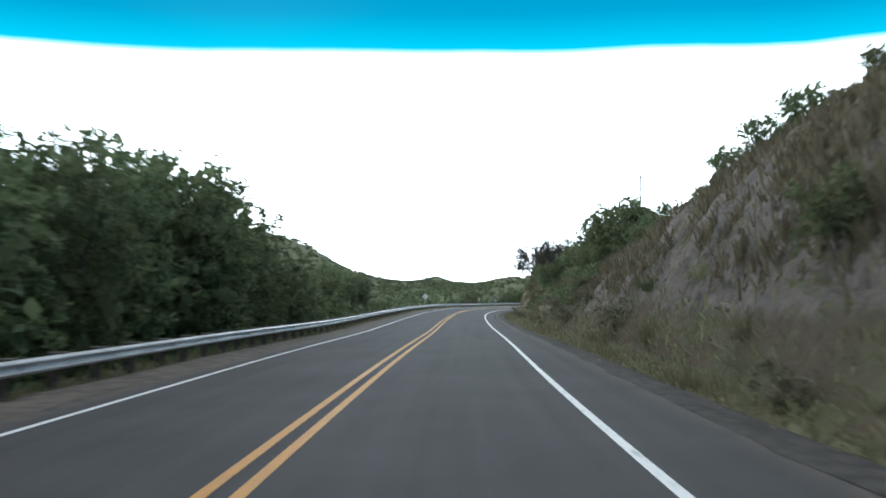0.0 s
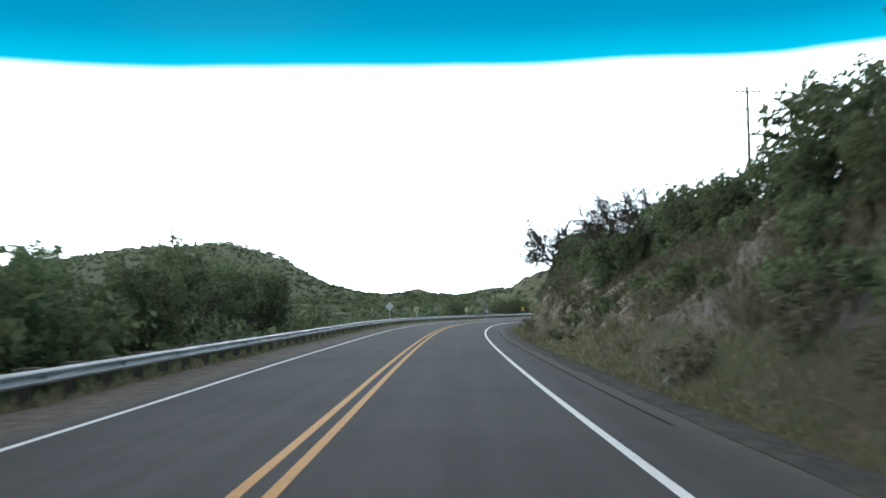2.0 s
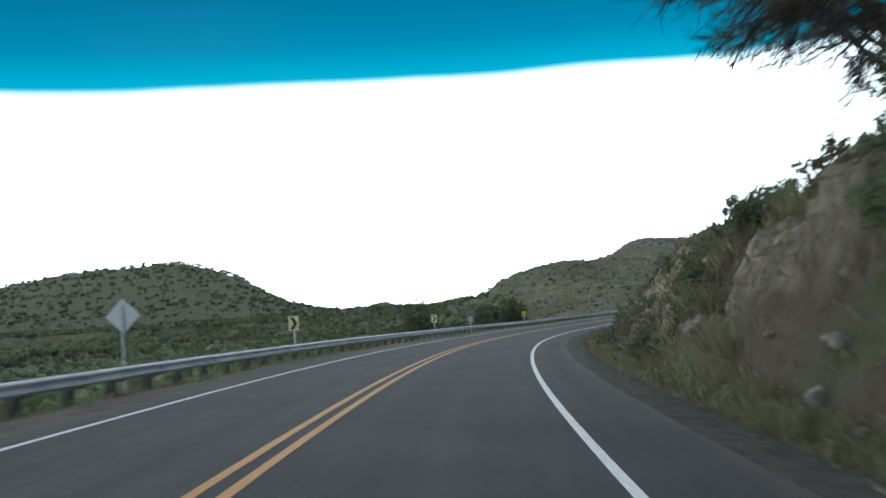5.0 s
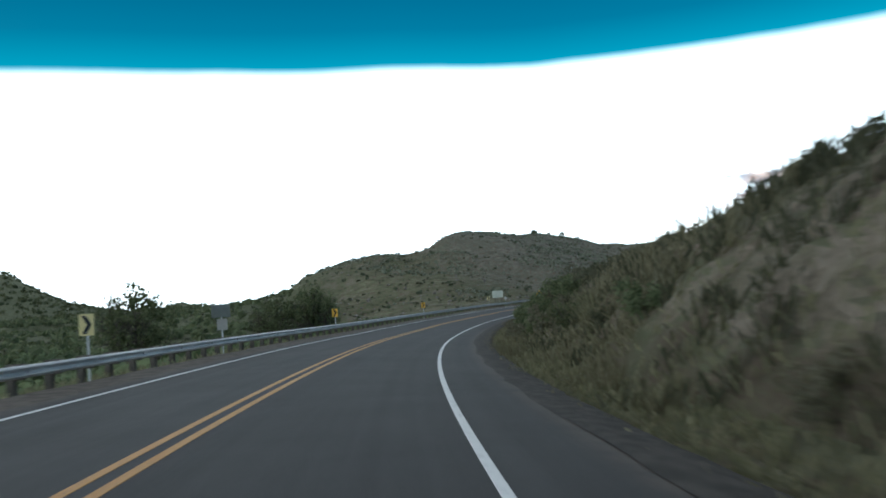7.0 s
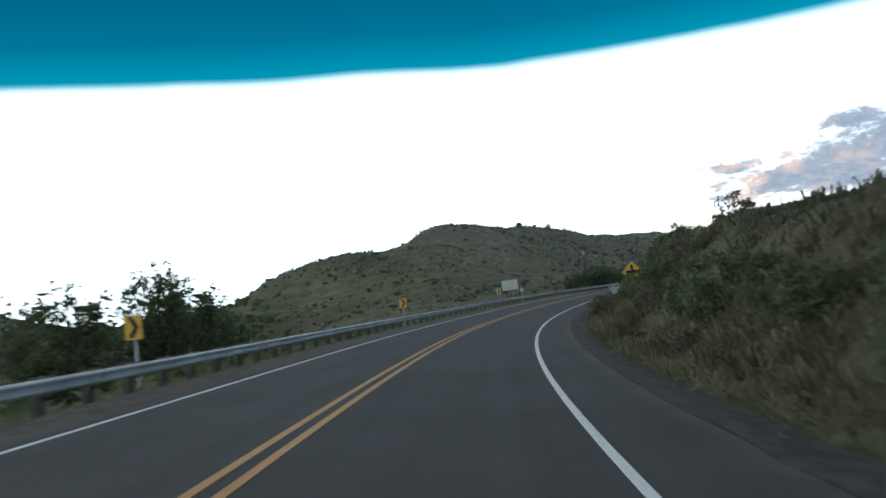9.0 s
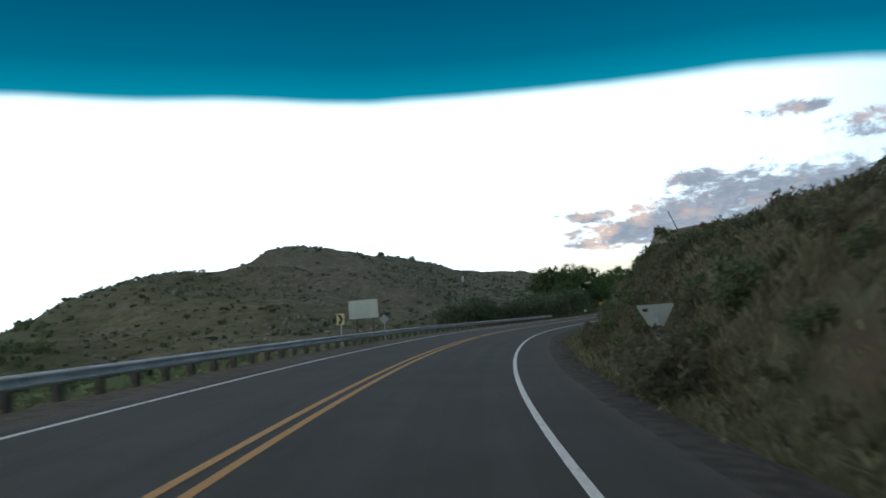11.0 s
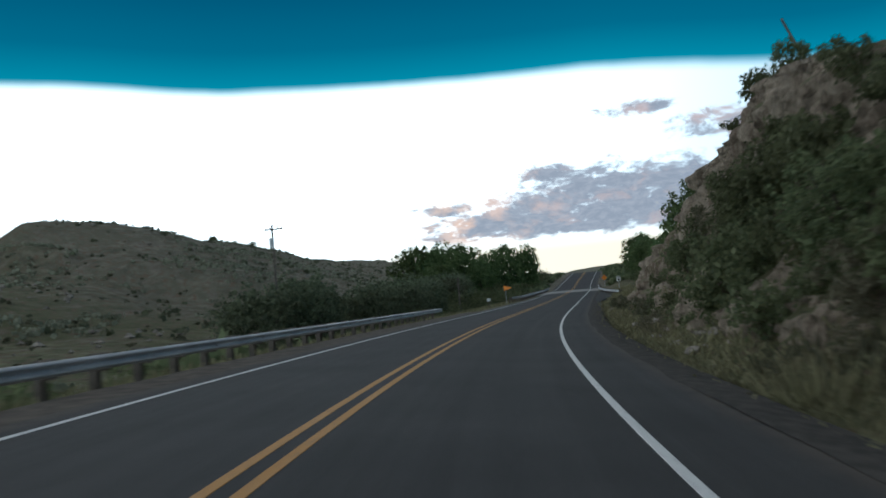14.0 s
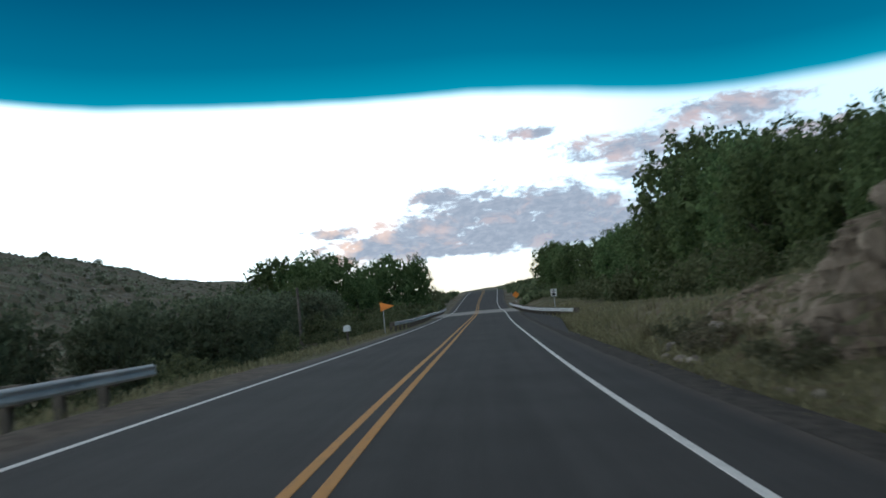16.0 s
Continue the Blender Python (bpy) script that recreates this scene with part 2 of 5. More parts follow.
    # crevice shade put into the stone's colour along the cracks
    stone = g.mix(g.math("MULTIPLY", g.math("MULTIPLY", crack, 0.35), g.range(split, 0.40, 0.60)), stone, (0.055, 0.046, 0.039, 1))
    grey = g.mix(g.range(g.noise(p, 0.7, 6.0, 0.65), 0.35, 0.65), g.mix(split, (0.100, 0.088, 0.086, 1), (0.235, 0.212, 0.208, 1)), g.mix(strata, (0.150, 0.122, 0.110, 1), (0.330, 0.295, 0.280, 1)))
    stone = g.mix(g.math("MULTIPLY", g.range(place.outputs[1], 78.0, 56.0), 0.7), stone, grey)      # the greyer slate where the cut begins
    if banked:      # earth slopes between the outcrops
        rock = g.add("ShaderNodeAttribute")
        rock.attribute_name = "bare_rock"
        share = g.range(g.math("ADD", rock.outputs["Fac"], g.math("MULTIPLY", g.math("SUBTRACT", mid, 0.5), 0.8)), 0.35, 0.65)
        earth = g.mix(g.range(g.noise(p, 0.25, 5.0), 0.4, 0.65), g.mix(fine, (0.130, 0.094, 0.068, 1), (0.225, 0.170, 0.126, 1)), grass)
        stone = g.mix(share, earth, stone)
    steep = g.range(g.math("ADD", normal, g.math("MULTIPLY", g.math("SUBTRACT", mid, 0.5), 0.5)), 0.88, 0.66)
    steep = g.math("MULTIPLY", steep, g.math("SUBTRACT", 1.0, g.math("MULTIPLY", brushy, 0.8)))
    g.put(b.inputs["Base Color"], g.mix(steep, flat, stone))
    split = g.math("SUBTRACT", split, g.math("MULTIPLY", crack, 0.35))
    h = g.math("ADD", g.math("ADD", g.math("MULTIPLY", mid, 0.5), g.math("MULTIPLY", fine, 0.3)), g.math("MULTIPLY", split, 0.9))
    h = g.math("ADD", h, g.math("MULTIPLY", strata, 0.7))
    bump(g, b, h, 0.9, 0.4)
    return m


ASPHALT = asphalt_material()
WHITE = paint_material("white_paint", (0.74, 0.74, 0.72), (0.32, 0.32, 0.31))
YELLOW = paint_material("yellow_paint", (0.50, 0.245, 0.045), (0.22, 0.130, 0.055))
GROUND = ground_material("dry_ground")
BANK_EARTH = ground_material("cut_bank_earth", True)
SHOULDER = simple("dusty_gravel", (0.085, 0.074, 0.062), (0.165, 0.142, 0.118), 2.6, 0.95, 0.0, 0.1, 0.5)
GRIT = simple("roadside_grit", (0.045, 0.043, 0.040), (0.095, 0.088, 0.078), 3.5, 0.95, 0.0, 0.1, 0.6)
STEEL = simple("galvanised_steel", (0.42, 0.43, 0.435), (0.56, 0.565, 0.56), 1.2, 0.5, 0.2, 0.5, 0.04)
POSTWOOD = simple("weathered_post", (0.085, 0.072, 0.060), (0.17, 0.145, 0.12), 3.0, 0.9)
BARK = simple("bark", (0.055, 0.045, 0.036), (0.12, 0.10, 0.08), 2.0, 0.95)
ALUMINIUM = simple("bare_aluminium", (0.50, 0.50, 0.47), (0.62, 0.62, 0.58), 1.0, 0.6, 0.2, 0.4, 0.03)
PALE_BOARD = simple("pale_sign_back", (0.38, 0.39, 0.33), (0.48, 0.49, 0.42), 0.8, 0.7, 0.0, 0.3, 0.03)
SIGN_YELLOW = simple("sign_yellow", (0.78, 0.42, 0.03), (0.84, 0.48, 0.05), 1.0, 0.5, 0.0, 0.4, 0.02)
SIGN_PALE = simple("sign_pale_yellow", (0.60, 0.50, 0.22), (0.68, 0.58, 0.30), 2.0, 0.6, 0.0, 0.3, 0.02)
SIGN_WHITE = simple("sign_white", (0.74, 0.74, 0.72), (0.80, 0.80, 0.78), 1.0, 0.5, 0.0, 0.4, 0.02)
SIGN_GREY = simple("dull_grey_sign", (0.10, 0.11, 0.10), (0.15, 0.16, 0.15), 1.0, 0.7, 0.0, 0.3, 0.03)
SIGN_ORANGE = simple("sign_orange", (0.80, 0.24, 0.02), (0.85, 0.28, 0.03), 1.0, 0.5, 0.0, 0.4, 0.02)
BLACK = simple("black_legend", (0.015, 0.015, 0.015), (0.03, 0.03, 0.03), 1.0, 0.6)
TAR = simple("tar", (0.024, 0.024, 0.024), (0.038, 0.038, 0.038), 1.0, 1.0, 0.0, 0.0)
CONCRETE = simple("concrete", (0.26, 0.25, 0.23), (0.38, 0.365, 0.34), 0.8, 0.9)
ROCK = simple("loose_rock", (0.14, 0.12, 0.10), (0.36, 0.32, 0.27), 1.8, 0.95, relief=0.5)
LEAF_OLIVE = leaf_material("leaf_olive", (0.068, 0.088, 0.040), (0.205, 0.228, 0.112), 0.45)
LEAF_NEAR = leaf_material("leaf_roadside", (0.085, 0.108, 0.048), (0.230, 0.262, 0.128), 0.5)
LEAF_GREEN = leaf_material("leaf_green", (0.055, 0.092, 0.034), (0.185, 0.250, 0.095), 0.48)
LEAF_CREEK = leaf_material("leaf_creek_willow", (0.062, 0.078, 0.044), (0.170, 0.195, 0.112), 0.4)
LEAF_SAGE = leaf_material("leaf_sage", (0.075, 0.080, 0.045), (0.165, 0.165, 0.095))
TWIG = leaf_material("bare_twig", (0.060, 0.052, 0.042), (0.140, 0.125, 0.100), 0.05)
STRAW = leaf_material("dry_straw", (0.130, 0.120, 0.062), (0.275, 0.245, 0.140))
STRAW_DARK = leaf_material("dull_dry_grass", (0.115, 0.100, 0.058), (0.240, 0.208, 0.125), 0.45)
LEAF_HILL = leaf_material("leaf_hill_sage", (0.150, 0.162, 0.108), (0.330, 0.335, 0.240), 0.45)
LEAF_JUNIPER = leaf_material("leaf_juniper", (0.062, 0.070, 0.040), (0.145, 0.152, 0.088), 0.3)
BRUSH = leaf_material("dry_brush", (0.098, 0.088, 0.054), (0.215, 0.195, 0.128), 0.45)

# ---------------------------------------------------------------- the road's line
KNOTS = np.concatenate([np.arange(-20, 621, 20.0), [700.0, 760.0, 840.0, 1000.0]])
BEND = np.array([-1.3304, -1.3304, -0.8686, 0.7444, -0.6209, -0.5872, -1.6737, -2.9876, -3.3663, -2.6598, -2.8657, -2.8452, -3.2223, -3.6929, -3.1948, -2.2702, -4.478, -2.3974, -2.192, -1.262, 0.1879, -0.2867, -0.3948, 0.5395, 0.4013, -0.1181, -0.8225, -0.6282, 0.1239, 0.9483, 1.634, 1.8098, 1.7145, 0.5, 0, 0, 0]) / 1000   # 1/m, left is positive
GRADE = np.array([-2.5798, -2.683, -2.2968, -3.0349, -1.9341, -1.9761, -1.6097, -1.699, -2.0449, -2.4648, -2.1085, -2.2394, -1.1148, -0.876, -0.2131, -0.2986, -0.2673, -0.5259, -0.2472, 0.1451, 0.5392, 0.6851, 1.1457, 1.768, 0.8306, 2.9295, 4.9622, 6.0497, 6.3131, 4.9411, 2.0876, -0.4775, -1.1753, -1.0, -1.0, 0, 0]) / 100
S = np.arange(-20.0, 1000.0, 2.0)
HEAD = np.cumsum(np.interp(S, KNOTS, BEND)) * 2.0
HEAD -= np.interp(0, S, HEAD)
RX, RY, RZ = np.cumsum(-np.sin(HEAD)) * 2.0, np.cumsum(np.cos(HEAD)) * 2.0, np.cumsum(np.interp(S, KNOTS, GRADE)) * 2.0
RX, RY, RZ = (a - np.interp(0, S, a) for a in (RX, RY, RZ))
# the way in, behind the start
BACK = np.arange(-80.0, -20.0, 2.0)
RX = np.concatenate([RX[0] + np.sin(HEAD[0]) * (-20.0 - BACK), RX])
RY = np.concatenate([RY[0] - np.cos(HEAD[0]) * (-20.0 - BACK), RY])
RZ = np.concatenate([RZ[0] + 0.038 * (-20.0 - BACK), RZ])
HEAD = np.concatenate([np.full(len(BACK), HEAD[0]), HEAD])
S = np.concatenate([BACK, S])


BANK_S = np.arange(0, 601, 50.0)
BANK = np.array([-3.492, -0.886, 2.813, 3.211, 5.718, 5.858, 5.868, 4.803, 1.979, 0.58, 0.165, 0.021, 0.022]) / 100      # cross slope, up to the left
CROWN = 1.451 / 100


def surface(s, lat):
    """Height of the road's surface, its bank and crown included."""
    c = np.clip(lat, -5.2, 5.2)
    return np.interp(s, S, RZ) + np.interp(s, BANK_S, BANK) * c - CROWN * np.abs(c)


def on_road(s, lat):
    """x, y and height of the road at s metres along and lat metres to the left of the centre line."""
    h = np.interp(s, S, HEAD)
    return np.interp(s, S, RX) - np.cos(h) * lat, np.interp(s, S, RY) - np.sin(h) * lat, surface(s, lat)


def heading(s):
    return math.degrees(float(np.interp(s, S, HEAD)))


# ---------------------------------------------------------------- the land's height


def lattice(ix, iy, seed):
    n = np.sin(ix * 127.1 + iy * 311.7 + seed * 74.7) * 43758.5453
    return n - np.floor(n)


def vnoise(x, y, scale, seed=0.0):
    x, y = np.asarray(x) / scale, np.asarray(y) / scale
    ix, iy = np.floor(x), np.floor(y)
    fx, fy = x - ix, y - iy
    fx, fy = fx * fx * (3 - 2 * fx), fy * fy * (3 - 2 * fy)
    a, b = lattice(ix, iy, seed), lattice(ix + 1, iy, seed)
    c, d = lattice(ix, iy + 1, seed), lattice(ix + 1, iy + 1, seed)
    return (a * (1 - fx) + b * fx) * (1 - fy) + (c * (1 - fx) + d * fx) * fy - 0.5


def fnoise(x, y, scale, seed=0.0, octaves=4):
    return sum(vnoise(x, y, scale / 2 ** i, seed + 3.1 * i) / 1.8 ** i for i in range(octaves))


def cells(x, y, scale, seed):
    """Rounded blocks: distance to the nearest block's middle, width of the joint beside it, the block's own random number."""
    x, y = x / scale, y / scale
    ix, iy = np.floor(x), np.floor(y)
    first, second, own = np.full(x.shape, 9.0), np.full(x.shape, 9.0), np.zeros(x.shape)
    for dx in (-1, 0, 1):
        for dy in (-1, 0, 1):
            cx, cy = ix + dx, iy + dy
            d = np.hypot(cx + lattice(cx, cy, seed) - x, cy + lattice(cx, cy, seed + 1.7) - y)
            closer = d < first
            second = np.where(closer, first, np.minimum(second, d))
            own = np.where(closer, lattice(cx, cy, seed + 4.1), own)
            first = np.where(closer, d, first)
    return first, second - first, own


def step(v, a, b):
    t = np.clip((v - a) / (b - a), 0, 1)
    return t * t * (3 - 2 * t)


# crests of the hills round the canyon: width of the flank, valley floor, crest
RIDGES = [
    (520.0, -12.0, [[-562.2, 1196.0, 50.1], [-501.3, 1224.5, 57.8], [-435.6, 1250.9, 70.3], [-365.2, 1274.2, 77.7], [-302.5, 1291.7, 83.7], [-260.6, 1301.8, 72.0], [-221.9, 1310.0, 57.7], [-183.2, 1317.8, 28.0], [-135.7, 1324.7, 8.9], [-87.0, 1329.3, 0.9]]),
    (500.0, -14.0, [[-186.1, 1771.9, 15.8], [-141.9, 1776.3, 4.4], [-74.8, 1780.8, 4.5], [-23.5, 1782.3, 15.2], [38.2, 1782.2, -4.5], [94.9, 1780.1, 10.0], [140.4, 1777.0, 15.9]]),
    (150.0, -12.0, [[24.2, 508.3, -3.7], [43.4, 502.3, 2.4], [52.2, 498.3, 9.5], [60.8, 497.1, 11.8], [77.8, 494.4, 15.8], [100.7, 492.2, 15.7], [123.5, 495.9, 15.9]]),
    (125.0, -9.0, [[93.3, 461.9, 7.6], [97.9, 465.7, 14.6], [101.5, 472.0, 16.0], [106.1, 480.8, 17.1], [114.0, 496.0, 18.5], [139.1, 541.7, 22.6], [175.3, 603.0, 28.2], [227.8, 672.6, 32.6], [275.7, 712.5, 28.9], [343.4, 767.5, 26.5], [410.7, 820.6, 30.5]]),
    (220.0, -4.0, [[560, 860, 12], [660, 960, 14], [745, 941, 16], [800, 920, 22], [880, 900, 20]]),
]


def hills(x, y):
    best = np.full(np.shape(x), -30.0)
    for flank, floor, crest in RIDGES:
        c = np.array(crest)
        a, way = c[0, :2], c[-1, :2] - c[0, :2]
        long = np.hypot(*way)
        way = way / long
        along = (x - a[0]) * way[0] + (y - a[1]) * way[1]
        off = -(x - a[0]) * way[1] + (y - a[1]) * way[0]
        ca = (c[:, 0] - a[0]) * way[0] + (c[:, 1] - a[1]) * way[1]
        co = -(c[:, 0] - a[0]) * way[1] + (c[:, 1] - a[1]) * way[0]
        top = np.interp(along, ca, c[:, 2])
        ends = np.maximum(np.maximum(ca[0] - along, along - ca[-1]), 0)
        top = floor + (top - floor) * np.clip(1 - ends / (0.22 * long), 0, 1)
        d = np.abs(off - np.interp(along, ca, co)) / flank
        bell = np.clip(1 - d, 0, 1)
        bell = 0.55 * bell + 0.45 * bell * bell * (3 - 2 * bell)
        best = np.maximum(best, np.where(bell > 0, floor + (top - floor) * bell, -30.0))
    # flat-topped shoulder with a short scarp on the near hill
    across, along = (x - 106) * 0.97 - (y - 488) * 0.25, (x - 106) * 0.25 + (y - 488) * 0.97
    return best + 4.2 * step(across, -4, 6) * (1 - step(across, 30, 120)) * step(along, -14, 4) * (1 - step(along, 40, 130))


# the road cut: stations, height and steepness of its face, height of the slope above it, share of bare rock
CUT_S = [-80, 20, 30, 38, 46, 60, 80, 95, 105, 116, 124, 132, 150, 165, 176, 200, 222, 250, 270, 296, 314, 326, 336, 348, 352, 356, 359.5, 362, 366, 374, 380, 400, 700]
CUT_H = [6.4, 6.2, 5.8, 4.9, 4.2, 3.5, 3.2, 3.4, 3.5, 3.4, 3.1, 3.2, 4.6, 3.7, 2.8, 2.9, 3.1, 3.7, 4.0, 4.5, 5.6, 7.4, 8.8, 8.6, 7.6, 5.9, 3.9, 2.3, 1.5, 0.7, 0.7, 0.5, 0.8]
CUT_A = [56, 56, 55, 54, 50, 45, 42, 52, 62, 68, 66, 52, 50, 46, 42, 38, 38, 38, 40, 44, 50, 58, 62, 64, 62, 62, 60, 54, 42, 25, 15, 12, 12]
CUT_U = [1.2, 1.2, 0.8, 0.6, 0.6, 1.2, 2.0, 4.5, 6.0, 5.0, 3.0, 1.5, 0.8, 0.4, 0.3, 0.3, 0.3, 0.3, 0.3, 0.3, 0.4, 0.5, 1.0, 2.4, 2.2, 1.8, 1.2, 0.5, 0.3, 0.2, 0, 0, 0]
ROCKY = [1, 1, 1, 0.95, 0.85, 0.8, 0.8, 0.95, 1, 1, 1, 0.7, 0.8, 0.5, 0.3, 0.1, 0.1, 0.1, 0.2, 0.3, 0.6, 0.9, 1, 1, 1, 1, 1, 0.9, 0.7, 0.3, 0.1, 0, 0]


def land(s, lat, x, y):
    """Height of the ground."""
    zr = surface(s, lat)
    # cut side
    u = -lat
    toe = 7.4 + 0.8 * vnoise(s, s * 0, 23.0, 5.0) + 0.7 * step(s, 300, 322) * (1 - step(s, 362, 374))
    height = np.interp(s, CUT_S, CUT_H) * (1 + 0.18 * fnoise(s, s * 0 + 3, 14.0, 2.0, 3))
    run = height / np.tan(np.radians(np.interp(s, CUT_S, CUT_A)))
    t = np.clip((u - toe) / run, 0, 1)
    face = height * (0.72 * t + 0.28 * step(t, 0, 1))
    verge = -0.06 - 0.22 * step(u, 5.1, 6.2) * (1 - step(u, 6.6, toe + 0.6)) + 0.15 * step(u, 6.4, 9)
    up = np.interp(s, CUT_S, CUT_U)
    beyond = np.clip(u - toe - run, 0, 90)
    right = zr + verge + face + up * (1 - np.exp(-0.75 * beyond / np.maximum(up, 0.05))) + 0.035 * beyond * (1 - step(s, 350, 400))
    # wash side
    drop = np.interp(s, [-80, 260, 330, 370, 450, 700], [4.5, 5.0, 4.0, 2.2, 2.0, 2.0])
    left = zr - 0.05 - 0.12 * step(lat, 4.7, 6) - drop * step(lat, 6.0, 19.0)
    base = np.where(lat < 0, right, left)
    far = step(np.abs(lat), 22, 70)
    rough = fnoise(x, y, 26.0, 1.0, 4)
    h = hills(x, y)
    out = base + far * np.maximum(h - base, 0)
    gully = 1 - np.clip(np.abs(fnoise(x, y, 85.0, 4.0, 3)) / 0.13, 0, 1)
    return out + step(np.abs(lat), 6.5, 11) * rough * (0.35 + 2.2 * far) - 3.0 * step(np.abs(lat), 40, 80) * gully ** 1.5


def locate(x, y):
    """The nearest place on the road: s and lat."""
    s, lat = np.empty(x.shape), np.empty(x.shape)
    for i in range(0, len(x), 4000):
        a, b = x[i:i + 4000], y[i:i + 4000]
        j = ((a[:, None] - RX[None, ::4]) ** 2 + (b[:, None] - RY[None, ::4]) ** 2).argmin(1) * 4
        along = -(a - RX[j]) * np.sin(HEAD[j]) + (b - RY[j]) * np.cos(HEAD[j])
        s[i:i + 4000] = S[j] + np.clip(along, -4, 4)
        side = -(a - RX[j]) * np.cos(HEAD[j]) - (b - RY[j]) * np.sin(HEAD[j])
        lat[i:i + 4000] = np.sign(side) * np.hypot(a - RX[j], b - RY[j])
    return s, lat


def ground_at(s, lat):
    """A point on the ground beside the road."""
    x, y, _ = on_road(s, lat)
    return float(x), float(y), float(land(np.array([s * 1.0]), np.array([lat * 1.0]), np.array([x]), np.array([y]))[0])


# ---------------------------------------------------------------- mesh helpers


def mesh_of(name, verts, faces, mat, smooth=False):
    me = bpy.data.meshes.new(name)
    me.from_pydata([tuple(v) for v in verts], [], [tuple(f) for f in faces])
    if mat:
        me.materials.append(mat)
    if smooth:
        me.shade_smooth()
    return me


def grid_mesh(name, X, Y, Z, mat, smooth=True):
    n, m = X.shape
    me = bpy.data.meshes.new(name)
    i = np.arange(n * m).reshape(n, m)
    quads = np.stack([i[:-1, :-1], i[1:, :-1], i[1:, 1:], i[:-1, 1:]], -1).reshape(-1, 4)
    me.from_pydata(np.stack([X, Y, Z], -1).reshape(-1, 3).tolist(), [], quads.tolist())
    me.materials.append(mat)
    if smooth:
        me.shade_smooth()
    return me


def part(name, bm, mat, parent, label=""):
    me = bpy.data.meshes.new(name)
    bm.to_mesh(me)
    bm.free()
    me.materials.append(mat)
    ob = new(name, me)
    ob.parent = parent
    return tagged(ob, label)


def part_mesh(name, me, parent, m=None, label=""):
    ob = new(name, me)
    ob.parent = parent
    if m is not None:
        ob.matrix_basis = m
    return tagged(ob, label)


def box(bm, size, at, bevel=0.0, turn=None):
    made = bmesh.ops.create_cube(bm, size=1.0)
    vs = made["verts"]
    bmesh.ops.scale(bm, vec=size, verts=vs)
    if bevel:
        edges = list({e for v in vs for e in v.link_edges})
        out = bmesh.ops.bevel(bm, geom=edges, offset=bevel, segments=1, affect="EDGES")
        vs = list({v for f in out["faces"] for v in f.verts} | {v for v in vs if v.is_valid})
    if turn:
        bmesh.ops.transform(bm, matrix=turn, verts=vs)
    bmesh.ops.translate(bm, vec=at, verts=vs)
    return bm


def rod(bm, a, b, r1, r2, sides=8):
    a, b = Vector(a), Vector(b)
    d = b - a
    m = Matrix.Translation((a + b) / 2) @ d.to_track_quat("Z", "Y").to_matrix().to_4x4()
    bmesh.ops.create_cone(bm, cap_ends=True, segments=sides, radius1=r1, radius2=r2, depth=d.length, matrix=m)
    return bm


def plate(bm, outline, thick, y=0.0):
    """A flat plate in the xz plane, its front towards -y."""
    front = [bm.verts.new((x, y - thick / 2, z)) for x, z in outline]
    back = [bm.verts.new((x, y + thick / 2, z)) for x, z in outline]
    bm.faces.new(front)
    bm.faces.new(back[::-1])
    n = len(outline)
    for i in range(n):
        bm.faces.new((front[i], back[i], back[(i + 1) % n], front[(i + 1) % n]))
    bmesh.ops.recalc_face_normals(bm, faces=bm.faces[:])
    return bm


def sweep(name, s, cols, mat, smooth=False):
    """A strip along the road: cols are (lat, height) pairs."""
    lat, dz = np.array([c[0] for c in cols]), np.array([c[1] for c in cols])
    X, Y, Z = on_road(s[:, None], lat[None, :])
    return grid_mesh(name, X, Y, Z + dz[None, :], mat, smooth)


# ---------------------------------------------------------------- road
ALONG = np.arange(-60.0, 960.0, 2.0)
road_me = sweep("road", ALONG, [(4.62, -0.25), (4.56, -0.02), (4.4, 0.0), (0.0, 0.0), (-4.9, 0.0), (-5.12, -0.02), (-5.2, -0.25)], ASPHALT)
for k, v in enumerate(road_me.vertices):      # ragged pavement edges
    if k % 7 in (1, 5):
        s = float(ALONG[k // 7])
        x, y, z = on_road(s, (4.56 if k % 7 == 1 else -5.12) + 0.16 * float(fnoise(np.array([s]), np.array([k % 7 * 9.0]), 7.0, 2.0, 3)[0]))
        v.co = (float(x), float(y), float(z) - 0.02)
uv = road_me.uv_layers.new(name="along")
for loop in road_me.loops:
    k = loop.vertex_index
    uv.data[loop.index].uv = ((4.62, 4.56, 4.4, 0.0, -4.9, -5.12, -5.2)[k % 7], float(ALONG[k // 7]))
road = tagged(new("road", road_me), "grey asphalt two-lane road with worn tyre tracks", "road", kind="structure")


def stripe(label, lat, width, mat, drift=0.0):
    """A painted line; drift: metres by which it wanders along the road."""
    h = width / 2
    cols = np.array([h, h - 0.005, 0.005 - h, -h])
    along = ALONG[:-1]
    X, Y, Z = on_road(along[:, None], (lat + drift * np.interp(along, [-60, 100, 175, 290, 320, 360, 900], [0.09, 0.08, 0.035, 0.025, 0.045, 0.06, 0.02]))[:, None] + cols[None, :])
    me = grid_mesh("road_line", X, Y, Z + np.array([0.002, 0.006, 0.006, 0.002])[None, :], mat, False)
    tagged(new("road_line", me), label, "road marking", group="painted road lines", kind="structure")


